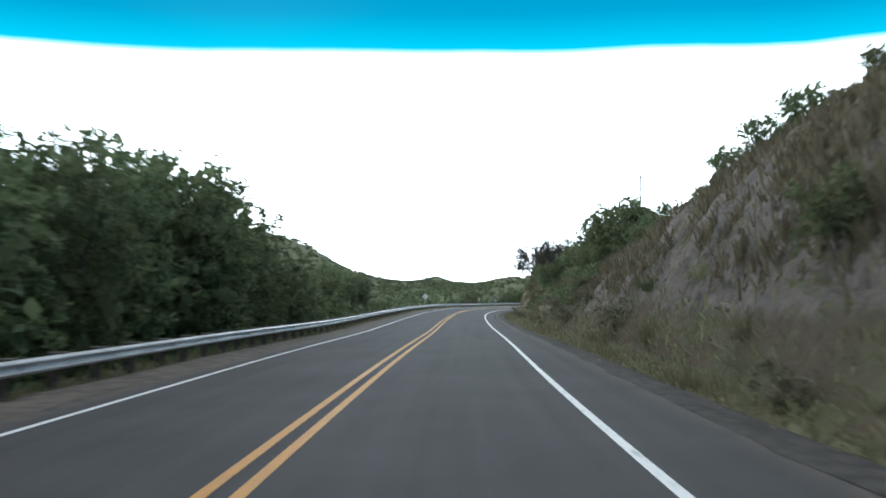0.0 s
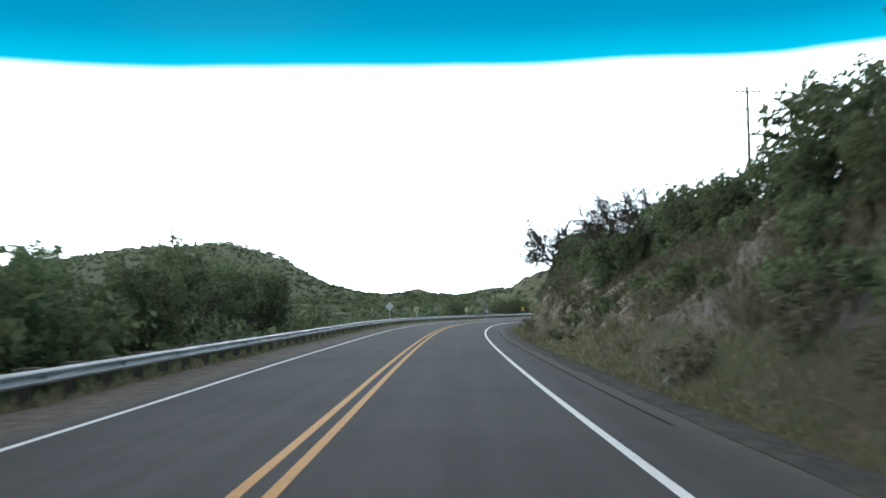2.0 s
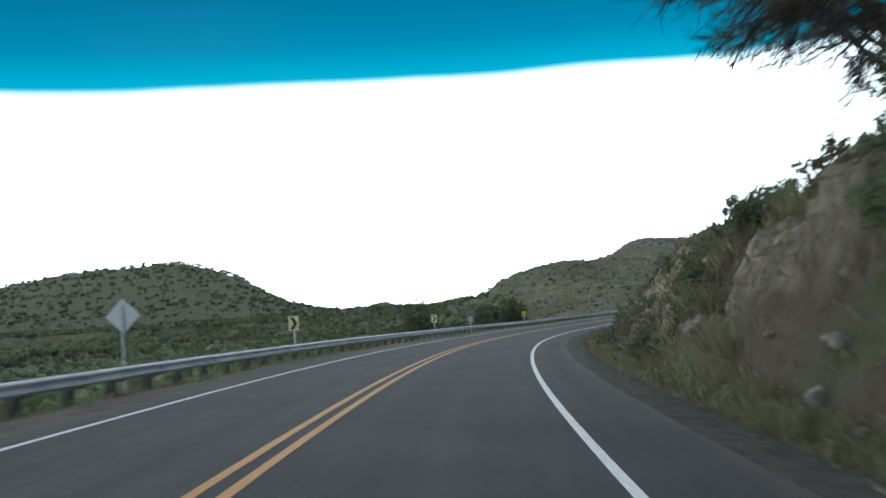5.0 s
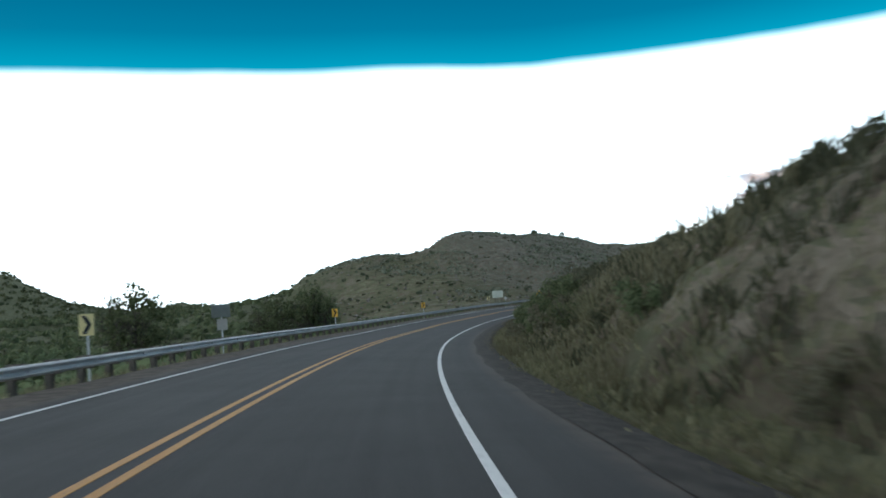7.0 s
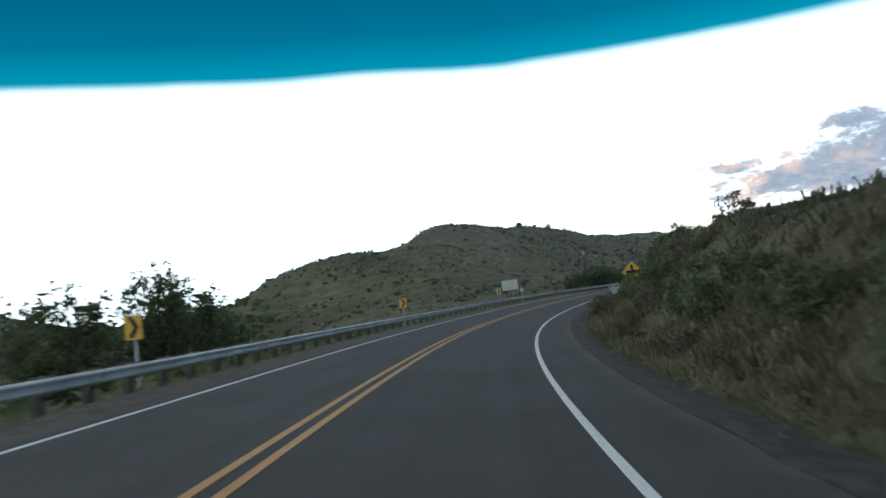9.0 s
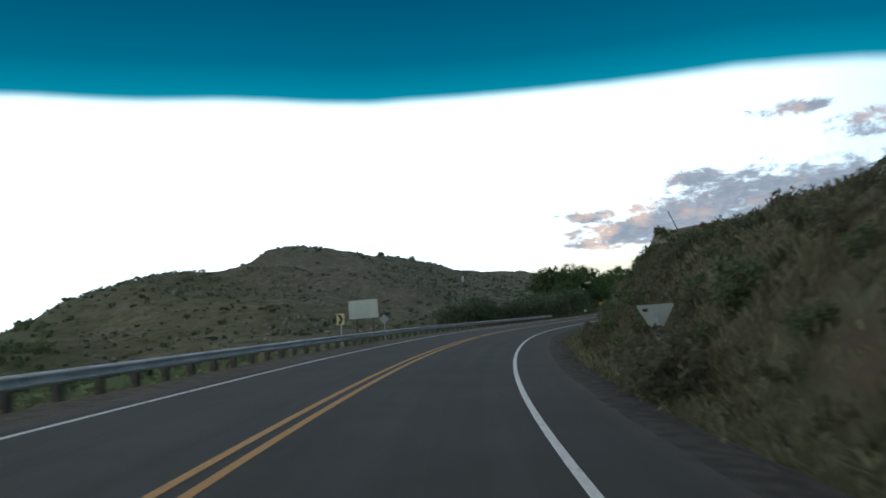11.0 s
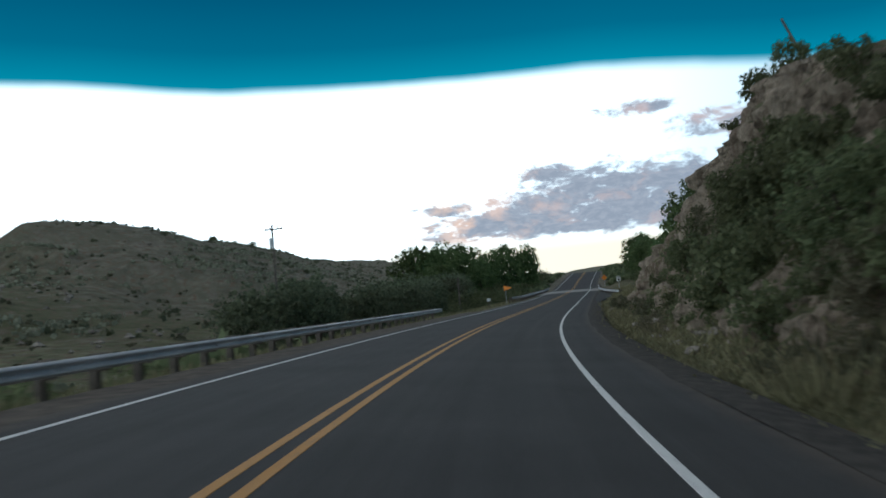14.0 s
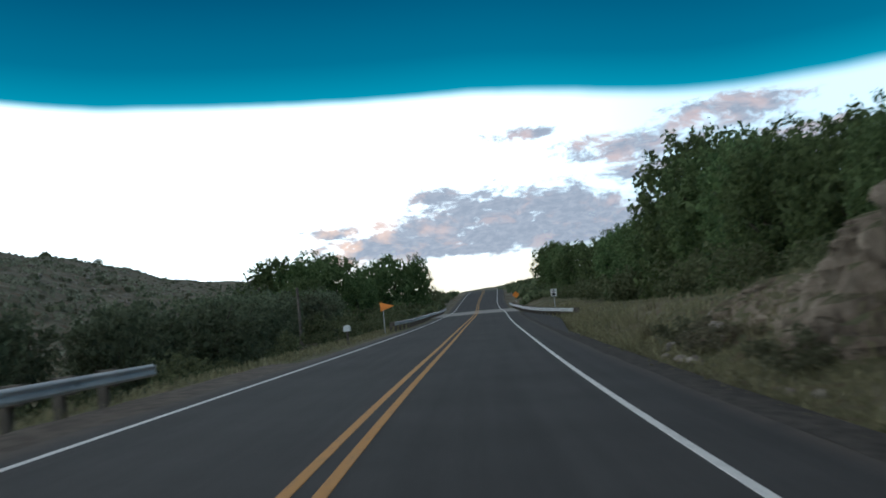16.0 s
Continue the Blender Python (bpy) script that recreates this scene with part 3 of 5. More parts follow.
stripe("worn yellow centre line painted on the asphalt", 0.15, 0.125, YELLOW, -1.0)
stripe("worn yellow centre line painted on the asphalt", -0.15, 0.125, YELLOW, -1.0)
stripe("worn white edge line beside the guardrail", 3.6, 0.12, WHITE)
stripe("worn white edge line beside the cut slope", -3.55, 0.115, WHITE)
seam = sweep("tar_seam", np.arange(52.0, 110.0, 1.0), [(-4.615, 0.002), (-4.61, 0.004), (-4.57, 0.004), (-4.565, 0.002)], TAR)
tagged(new("tar_seam", seam), "dark tar-sealed crack along the shoulder", "road", kind="structure")
deck = sweep("bridge_deck", np.arange(446.0, 471.0, 2.0), [(5.25, -0.3), (5.25, 0.003), (0.0, 0.0035), (-5.25, 0.003), (-5.25, -0.3)], CONCRETE)
tagged(new("bridge_deck", deck), "pale concrete bridge deck crossing the creek", "bridge", kind="structure")
apron_s = np.arange(380.0, 442.0, 2.0)
apron_w = np.interp(apron_s, [380, 410, 442], [0.15, 2.3, 2.5])
AX, AY, AZ = on_road(apron_s[:, None], -4.98 - apron_w[:, None] * np.array([0.0, 0.5, 0.95, 1.0, 1.02])[None, :])
apron = grid_mesh("turnout", AX, AY, AZ + np.array([-0.004, -0.004, -0.02, -0.10, -0.4])[None, :], ASPHALT, False)
tagged(new("turnout", apron), "paved turnout beside the lane before the bridge", "road", kind="structure")

shoulder = sweep("shoulder", np.arange(-60.0, 374.0, 1.0), [(4.30, 0.003), (4.62, 0.010), (5.0, 0.02), (5.35, 0.03), (5.8, -0.03), (6.3, -0.30)], SHOULDER)
for k, v in enumerate(shoulder.vertices):
    if k % 6 == 0:
        v.co.x += 0.25 * float(vnoise(np.array([v.co.y * 1.0]), np.array([3.0]), 1.7, 6.0)[0])
    elif k % 6 > 1:
        v.co.z += 0.05 * float(vnoise(np.array([v.co.x * 1.0]), np.array([v.co.y * 1.0]), 0.9, 5.0)[0])
edge = sweep("shoulder", np.arange(-60.0, 440.0, 1.0), [(-4.92, 0.004), (-5.2, 0.008), (-5.5, -0.03), (-5.75, -0.08), (-6.0, -0.22), (-6.4, -0.5)], GRIT)
for k, v in enumerate(edge.vertices):
    if k % 6 == 0:
        v.co.x += 0.16 * float(vnoise(np.array([v.co.y * 1.0]), np.array([9.0]), 1.3, 16.0)[0])
    if k % 6 in (2, 3, 4):
        v.co.z += 0.03 * float(vnoise(np.array([v.co.x * 1.0]), np.array([v.co.y * 1.0]), 0.8, 15.0)[0])
tagged(new("shoulder", edge), "dusty gravel edge between the pavement and the grass", "shoulder", kind="structure")
tagged(new("shoulder", shoulder), "grey-brown gravel shoulder under the guardrail", "shoulder", kind="structure")

# ---------------------------------------------------------------- ground
GX, GY = np.meshgrid(np.concatenate([np.arange(-3000, -700, 150.0), np.arange(-700, -60, 10.0), np.arange(-60, 400, 5.0), np.arange(400, 900, 10.0), np.arange(900, 3100, 150.0)]),
                     np.concatenate([np.arange(-1500, -150, 150.0), np.arange(-150, 330, 10.0), np.arange(330, 720, 5.0), np.arange(720, 1250, 10.0), np.arange(1250, 3600, 120.0)]), indexing="ij")
gs, gl = locate(GX.ravel(), GY.ravel())
GZ = land(gs, gl, GX.ravel(), GY.ravel()) - 6.0 * (1 - step(np.abs(gl), 30, 40)) * ((gs > -50) & (gs < 900))
ground = tagged(new("ground", grid_mesh("ground", GX, GY, GZ.reshape(GX.shape), GROUND)), "dry scrub-covered hills and canyon floor", "ground", kind="structure")


def bank(name, lats, s, label):
    SS, LL = np.meshgrid(s, lats, indexing="ij")
    x, y, _ = on_road(SS, LL)
    Z = land(SS, LL, x, y)
    rocky = np.interp(SS, CUT_S, ROCKY) * step(-LL, 7.4, 8.6) * (1 - step(-LL, 13, 18))
    up = Z - np.interp(SS, S, RZ)
    warp = 0.9 * vnoise(SS, up, 2.4, 14.0)
    near, gap, cell = cells(SS + 0.25 * up + warp, up * 0.62 + 0.5 * vnoise(SS, up, 1.7, 24.0), 1.75, 3.0)
    near2, gap2, cell2 = cells(SS + warp, up * 0.8, 0.75, 8.0)
    big = np.where(SS < 132, 0.55, np.where(np.interp(SS, CUT_S, ROCKY) > 0.85, 1.0, 0.6))
    blocks = 0.95 * cell * big + 0.5 * (1 - near * 1.3) - 0.75 * np.exp(-gap / 0.10) * big + 0.45 * cell2 - 0.40 * np.exp(-gap2 / 0.12) + 1.3 * vnoise(SS, up, 4.2, 7.0) + 0.22 * vnoise(SS, up, 0.6, 19.0)
    near3, gap3, cell3 = cells(SS - 0.3 * up + 0.3 * vnoise(SS, up, 0.9, 31.0), up * 0.85, 0.42, 13.0)
    blocks += np.where(SS < 132, 1.0, step(SS, 304, 316)) * (0.34 * (cell3 - 0.5) - 0.28 * np.exp(-gap3 / 0.14))
    depth = np.interp(SS, [48, 70, 130, 300, 320], [0.40, 0.62, 0.62, 0.62, 1.05])
    x2, y2, _ = on_road(SS, LL + rocky * (blocks - 0.75) * depth)
    Z = Z + rocky * (0.35 * vnoise(SS, LL, 1.3, 11.0) + 0.25 * (cell - 0.5))
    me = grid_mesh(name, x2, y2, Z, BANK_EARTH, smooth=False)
    me.attributes.new("bare_rock", "FLOAT", "POINT").data.foreach_set("value", rocky.ravel().astype("f"))
    ob = new(name, me)
    return tagged(ob, label, "bank", kind="structure")


bank("ground_bank_cut", np.concatenate([[-5.15], -np.arange(5.6, 7.2, 0.4), -np.arange(7.2, 13.6, 0.12), -np.arange(13.7, 18, 0.5), -np.geomspace(18.4, 46, 18)]), np.concatenate([np.arange(-60, 0, 1.0), np.arange(0, 18, 0.6), np.arange(18, 130, 0.27), np.arange(130, 300, 0.6), np.arange(300, 312, 0.4), np.arange(312, 372, 0.19), np.arange(372, 376, 0.5), np.arange(376, 400, 1.0), np.arange(400, 900, 4.0)]),
     "grey-brown rocky road cut with dry grass at its foot")
bank("ground_bank_wash", np.concatenate([[4.58], np.arange(5.0, 12, 0.8), np.geomspace(12.5, 46, 16)]), np.concatenate([np.arange(-60, 420, 1.5), np.arange(420, 900, 4.0)]),
     "gravel shoulder falling to a brushy wash")

# ---------------------------------------------------------------- guardrail
# W-beam cross-section: (towards the road, height)
WBEAM = [(0.0, 0.690), (0.03, 0.685), (0.078, 0.650), (0.078, 0.625), (0.02, 0.580), (0.005, 0.555), (0.02, 0.530), (0.078, 0.485), (0.078, 0.460), (0.03, 0.420), (0.0, 0.415)]


def beam_mesh(length):
    out = [(d, h) for d, h in WBEAM]
    ins = [(d - 0.012, h + (0.006 if i == 0 else -0.006 if i == len(WBEAM) - 1 else 0.0)) for i, (d, h) in enumerate(WBEAM)]
    ring = out + ins[::-1]
    n = len(ring)
    vs = [(d, y, h) for y in (0.0, length) for d, h in ring]
    fs = [(i, (i + 1) % n, n + (i + 1) % n, n + i) for i in range(n)] + [tuple(range(n))[::-1], tuple(range(n, 2 * n))]
    return mesh_of("beam", vs, fs, STEEL)


def post_mesh():
    bm = bmesh.new()
    box(bm, (0.18, 0.2, 1.3), (-0.32, 0, 0.07), 0.012)
    me = bpy.data.meshes.new("post")
    bm.to_mesh(me)
    bm.free()
    me.materials.append(POSTWOOD)
    return me


def block_mesh():
    bm = bmesh.new()
    box(bm, (0.21, 0.17, 0.36), (-0.12, 0, 0.545), 0.01)
    me = bpy.data.meshes.new("block")
    bm.to_mesh(me)
    bm.free()
    me.materials.append(POSTWOOD)
    return me


BEAM, POST, BLOCK = beam_mesh(3.85), post_mesh(), block_mesh()


def rail_line(path, label, flip=False):
    """path(d): s and lat of the beam's face d metres along; one rail with its beams and posts."""
    d0, d1 = path["from"], path["to"]
    rail = tagged(new("guardrail"), label, "guardrail")
    k = 0
    d = d0
    side = -1 if flip else 1
    while d < d1 - 0.1:
        def at(v):
            lat = np.interp(v, path["s"], path["lat"])
            x, y, zz = on_road(v, lat)
            zz = float(zz) - 0.065
            return Vector((float(x), float(y), zz))
        a, b = at(d), at(d + 3.81)
        way = b - a
        yaw = math.degrees(math.atan2(-way.x, way.y))
        tilt = math.degrees(math.atan2(way.z, math.hypot(way.x, way.y)))
        m = pose(*a, tilt, 0, yaw) @ Matrix.Diagonal((side, 1, 1, 1))
        part_mesh("beam", BEAM, rail, m)
        for e in (0.0, 1.905):
            c = at(d + e)
            m2 = pose(c.x, c.y, c.z, 0, 0, yaw) @ Matrix.Diagonal((side, 1, 1, 1))
            post = part_mesh("post", POST, rail, m2)
            block = new("block", BLOCK)
            block.parent = post
        d += 3.81
        k += 1
    return rail


rail_line({"from": -42.5, "to": 363.0, "s": [-40, 350, 362], "lat": [5.8, 5.8, 6.15]}, "galvanised W-beam guardrail on dark wooden posts")
rail_line({"from": 412.0, "to": 480.0, "s": [412, 420, 480], "lat": [5.6, 5.0, 5.0]}, "galvanised bridge approach guardrail on dark wooden posts")
rail_line({"from": 408.0, "to": 480.0, "s": [408, 425, 440, 480], "lat": [-8.0, -6.2, -5.3, -5.2]}, "galvanised guardrail flaring away at the bridge", True)


# ---------------------------------------------------------------- plants


def leaf_quads(rng, centres, spread, size, count):
    """Small leaf quads in clumps round the centres."""
    n = len(centres) * count
    c = np.repeat(np.asarray(centres), count, 0) + rng.normal(0, 1, (n, 3)) * spread
    a = rng.normal(0, 1, (n, 3))
    a /= np.linalg.norm(a, axis=1)[:, None]
    b = np.cross(a, rng.normal(0, 1, (n, 3)))
    b /= np.linalg.norm(b, axis=1)[:, None]
    w = size * rng.uniform(0.6, 1.4, (n, 1))
    v = np.stack([c - a * w, c + b * w * 0.55, c + a * w, c - b * w * 0.55], 1).reshape(-1, 3)
    f = np.arange(n * 4).reshape(n, 4)
    return v, f


def crown_mesh(name, rng, radii, centre, clumps, count, size, mat, hollow=0.35, fill=1.0, skirt=False):
    """A crown of many uneven lobes, each a shell of small leaf clumps round a dark core."""
    R, C = np.array(radii), np.array(centre)
    small = clumps < 100
    many = 7 if small else 22
    lobes = [(C, 0.55)]
    for i in range(many):
        e = math.asin(np.clip(1 - 2 * (i + 0.5) / many + rng.uniform(-0.1, 0.1), -0.95, 0.98))
        a = i * 2.4 + rng.uniform(-0.4, 0.4)
        d = np.array([math.cos(a) * math.cos(e), math.sin(a) * math.cos(e), math.sin(e)])
        r = rng.uniform(0.26, 0.42) if small else rng.uniform(0.25, 0.38)
        lobes.append((C + d * R * (rng.uniform(0.90, 1.04) - r), r))
    for i in range(4 if skirt else 0):
        a = i * 1.57 + rng.uniform(-0.4, 0.4)
        lobes.append((C + R * np.array([math.cos(a) * 0.5, math.sin(a) * 0.5, -0.72]), rng.uniform(0.30, 0.42)))
    share = np.array([r * r for _, r in lobes])
    pick = rng.choice(len(lobes), clumps, p=share / share.sum())
    d = rng.normal(0, 1, (clumps, 3))
    d /= np.linalg.norm(d, axis=1)[:, None]
    pts = np.array([lobes[k][0] for k in pick]) + d * R * np.array([lobes[k][1] for k in pick])[:, None] * rng.uniform(0.72 if fill > 0.1 else hollow, 1.04, (clumps, 1))
    v, f = leaf_quads(rng, pts, size * 1.25, size, count)
    vs, fs, n = [v], f.tolist(), len(v)
    if fill > 0.1:      # broad inner leaves that close the lobes
        for c, r in lobes:
            inner = 7 if small else 22
            d = rng.normal(0, 1, (inner, 3))
            d /= np.linalg.norm(d, axis=1)[:, None]
            iv, jf = leaf_quads(rng, c + d * R * r * rng.uniform(0.15, 0.62, (inner, 1)), 0.01, float(R.mean()) * r * 0.24, 1)
            vs.append(iv)
            fs += (jf + n).tolist()
            n += len(iv)
    return mesh_of(name, np.concatenate(vs), fs, mat)


def tree(label, height, radii, seed, leaf, clumps=130, count=26, size=0.16, trunk=0.2, bare=False):
    rng = np.random.default_rng(seed)
    top = tagged(new("tree"), label, "tree")
    bm = bmesh.new()
    mid = height - radii[2]
    fork = mid - radii[2] * 0.45
    rod(bm, (0, 0, -0.6), (0.1, 0.05, fork), trunk, trunk * 0.7)
    limbs = []
    for i in range(46 if leaf is TWIG else 15 if bare else 6):
        a = i * 2.4 + rng.uniform(-0.3, 0.3)
        end = Vector((math.cos(a) * radii[0] * 0.6, math.sin(a) * radii[1] * 0.6, mid + radii[2] * rng.uniform(-0.1, 0.6)))
        if bare:
            e = math.asin(rng.uniform(-0.75, 0.98))
            end = Vector((math.cos(a) * math.cos(e) * radii[0], math.sin(a) * math.cos(e) * radii[1], radii[2] * math.sin(e))) * rng.uniform(0.6, 0.86) + Vector((0, 0, mid))
        start = Vector((0.1, 0.05, fork - 0.1 * i * 0.4))
        knee = start.lerp(end, 0.5) + Vector((0, 0, -0.12 * radii[2]))
        rod(bm, start, knee, trunk * (0.4 if leaf is TWIG else 0.55), trunk * (0.22 if leaf is TWIG else 0.36), 6)
        rod(bm, knee, end, trunk * (0.22 if leaf is TWIG else 0.36), trunk * (0.08 if leaf is TWIG else 0.14), 6)
        limbs.append((knee, end))
    twigs = []
    if bare:
        for knee, end in limbs:
            for j in range(9 if leaf is TWIG else 8):
                p = knee.lerp(end, rng.uniform(-0.1, 1.0))
                d = (Vector(rng.normal(0, 1, 3)) + (p - Vector((0, 0, fork))).normalized() * 1.6).normalized()
                tip = p + d * radii[0] * rng.uniform(0.18, 0.36)
                rod(bm, p, tip, trunk * 0.12, trunk * 0.04, 4)
                for k in range(32 if leaf is TWIG else 7):
                    q = p.lerp(tip, rng.uniform(0.2, 1.0))
                    w = (Vector(rng.normal(0, 1, 3)) * 0.8 + d).normalized()
                    twigs.append((q, q + w * rng.uniform(0.2, 0.6)))
    part("trunk", bm, BARK, top)
    if bare:
        vs = []
        for a, c in twigs:
            side = (c - a).cross(Vector(rng.normal(0, 1, 3))).normalized() * (0.008 if leaf is TWIG else 0.012)
            vs += [a - side, a + side, c + side * 0.4, c - side * 0.4]
        part_mesh("branchwork", mesh_of("branchwork", vs, np.arange(len(vs)).reshape(-1, 4), BARK), top)
    part_mesh("crown", crown_mesh("crown", rng, radii, (0, 0, mid), clumps, count, size, leaf, 0.1 if bare else 0.4, 0.0 if bare else 1.0, not bare), top)
    return top


def shrub(label, radii, seed, leaf, clumps=34, count=16, size=0.10):
    rng = np.random.default_rng(seed)
    top = tagged(new("shrub"), label, "shrub")
    bm = bmesh.new()
    for i in range(5):
        a = i * 1.26 + rng.uniform(-0.3, 0.3)
        rod(bm, (0, 0, -0.3), (math.cos(a) * radii[0] * 0.6, math.sin(a) * radii[1] * 0.6, radii[2] * rng.uniform(0.7, 1.3)), 0.035, 0.012, 5)
    part("woody_base", bm, BARK, top)
    part_mesh("foliage", crown_mesh("foliage", rng, radii, (0, 0, radii[2] * 0.85), clumps, count, size, leaf, 0.2), top)
    return top


TREES = {
    "oak": tree("broad dark green oak beside the road", 9.0, (4.0, 3.8, 4.5), 1, LEAF_OLIVE, 260, 36, 0.16, 0.24),
    "oak2": tree("dense dark green roadside tree", 8.0, (3.4, 3.7, 4.0), 2, LEAF_OLIVE, 240, 36, 0.15, 0.2),
    "near_oak": tree("leafy green-grey roadside tree beyond the guardrail", 8.0, (3.3, 3.1, 3.9), 8, LEAF_NEAR, 700, 30, 0.072, 0.2),
    "near_oak2": tree("dense dark green roadside tree beyond the guardrail", 7.5, (3.0, 3.3, 3.7), 9, LEAF_NEAR, 700, 30, 0.072, 0.18),
    "cotton": tree("tall green cottonwood with a rounded crown", 11.0, (4.3, 4.1, 5.6), 3, LEAF_GREEN, 760, 16, 0.17, 0.32),
    "cotton2": tree("full green cottonwood by the creek", 9.5, (4.9, 4.6, 4.9), 4, LEAF_GREEN, 760, 16, 0.17, 0.3),
    "willow": tree("low dense green willow clump by the creek", 5.0, (3.4, 3.1, 2.7), 21, LEAF_CREEK, 300, 15, 0.13, 0.14),
    "bare": tree("half-bare mesquite with fine twigs", 6.0, (3.4, 3.4, 2.7), 5, TWIG, 220, 9, 0.024, 0.13, True),
    "airy": tree("airy half-leafed green tree standing in the wash", 6.0, (2.0, 1.8, 2.3), 10, LEAF_NEAR, 230, 18, 0.085, 0.09, True),
    "scrub_oak": tree("bushy dark scrub oak above the road cut", 4.0, (2.3, 2.1, 2.0), 6, LEAF_OLIVE, 260, 22, 0.078, 0.13),
    "scrub_oak2": tree("low spreading scrub oak on the slope", 3.4, (2.5, 2.2, 1.75), 7, LEAF_OLIVE, 260, 22, 0.078, 0.12),
}


def tuft(label, seed):
    rng = np.random.default_rng(seed)
    n = 110
    base = rng.normal(0, 0.16, (n, 2))
    a = rng.uniform(0, 6.28, n)
    tip = base * 2.4 + rng.normal(0, 0.08, (n, 2))
    h = rng.uniform(0.25, 0.65, n)
    w = 0.012
    side = np.stack([np.cos(a), np.sin(a)], 1) * w
    z0 = np.full((n, 1), -0.08)
    v = np.stack([np.hstack([base - side, z0]), np.hstack([base + side, z0]), np.hstack([tip + side * 0.4, h[:, None]]), np.hstack([tip - side * 0.4, h[:, None]])], 1).reshape(-1, 3)
    return tagged(new("grass_tuft", mesh_of("grass_tuft", v, np.arange(n * 4).reshape(-1, 4), STRAW)), label, "grass")


SHRUBS = {
    "olive": shrub("dark olive scrub bush on the slope", (1.1, 1.0, 0.8), 11, LEAF_OLIVE, 44, 20, 0.085),
    "olive2": shrub("low dark green scrub bush", (0.8, 0.9, 0.6), 12, LEAF_OLIVE, 36, 20, 0.075),
    "sage": shrub("pale grey-green sage bush", (0.7, 0.7, 0.5), 13, LEAF_SAGE, 36, 22, 0.05),
    "brush": shrub("clump of dry grey-brown brush", (0.75, 0.75, 0.6), 15, BRUSH, 34, 20, 0.055),
    "thick": shrub("dense grey-green thicket bush in the wash", (1.1, 1.05, 0.8), 16, LEAF_NEAR, 62, 17, 0.055),
    "straw": tuft("tuft of dry straw-coloured grass", 14),
}
used = set()


def plant(store, kind, s, lat, size=1.0, turn=0.0, group="", lean=0.0, dz=0.0, wide=1.0):
    x, y, z = ground_at(s, lat)
    m = pose(x, y, z - 0.1 + dz, 0, lean, turn) @ Matrix.Diagonal((size * wide, size * wide, size, 1))
    ob = store[kind]
    if kind not in used:
        used.add(kind)
        ob.matrix_basis = m
        if group:
            tagged(ob, group=group)
        return ob
    return tagged(copy_thing(ob, m @ Matrix.Diagonal([1 / v for v in ob.scale] + [1])), group=group)


TALL = {}


def plant_to(kind, s, lat, top, group, wide=None):
    """A tree whose top stands so high above the road."""
    crown = [c for c in TREES[kind].children if c.name.startswith("crown")][0].data
    if kind not in TALL:
        z = np.empty(len(crown.vertices) * 3, "f")
        crown.vertices.foreach_get("co", z)
        TALL[kind] = float(np.percentile(z[2::3], 99))
    tall = TALL[kind]
    road_z = float(np.interp(s, S, RZ))
    size = (top + road_z - ground_at(s, lat)[2]) / tall
    return plant(TREES, kind, s, lat, max(size, 0.25), rnd.uniform(0, 360), group, wide=wide or rnd.uniform(0.8, 1.2))


rnd = random.Random(5)
for kind, s, lat, top in [
    ("near_oak", -3, 11, 5.8), ("near_oak2", 3, 10.5, 6.0), ("near_oak", 9, 11.5, 6.0), ("near_oak2", 14, 10, 5.8), ("near_oak", 19, 11, 6.2), ("near_oak2", 24, 10.2, 6.2), ("near_oak", 29, 11.2, 6.9),
    ("near_oak2", 34, 10, 7.2), ("near_oak", 37.5, 10.8, 7.7), ("near_oak2", 41, 10.6, 6.3), ("near_oak", 44, 10.6, 5.3), ("near_oak2", 47.5, 10.6, 4.7), ("oak2", 16, 17, 6.0), ("oak", 26, 18, 6.6), ("oak2", 36, 17, 6.9), ("oak2", 45, 17, 4.6),
    ("near_oak2", 51, 10.2, 4.9), ("near_oak", 55, 11, 4.0), ("near_oak2", 59, 10.8, 3.6), ("near_oak", 63.5, 10.6, 3.3), ("oak2", 62, 15, 2.8), ("near_oak2", 68, 11, 2.8), ("near_oak", 73.5, 10.4, 3.7), ("oak2", 80, 14, 2.4), ("near_oak2", 70, 13.5, 3.9), ("airy", 84, 12.5, 5.3), ("airy", 87, 13.2, 4.2), ("airy", 93.5, 12.6, 4.8), ("airy", 96.5, 14.0, 5.2), ("airy", 101.5, 11.8, 4.7), ("airy", 103.5, 13.4, 5.0), ("oak2", 110, 16, 2.0),
    ("airy", 196, 14.5, 3.9), ("airy", 226.5, 12.5, 4.4), ("airy", 222.5, 14.5, 3.6), ("airy", 231, 13.5, 3.9), ("airy", 236, 15, 3.0), ("oak2", 243, 18, 2.6),
]:
    plant_to(kind, s, lat, top, "trees along the wash")
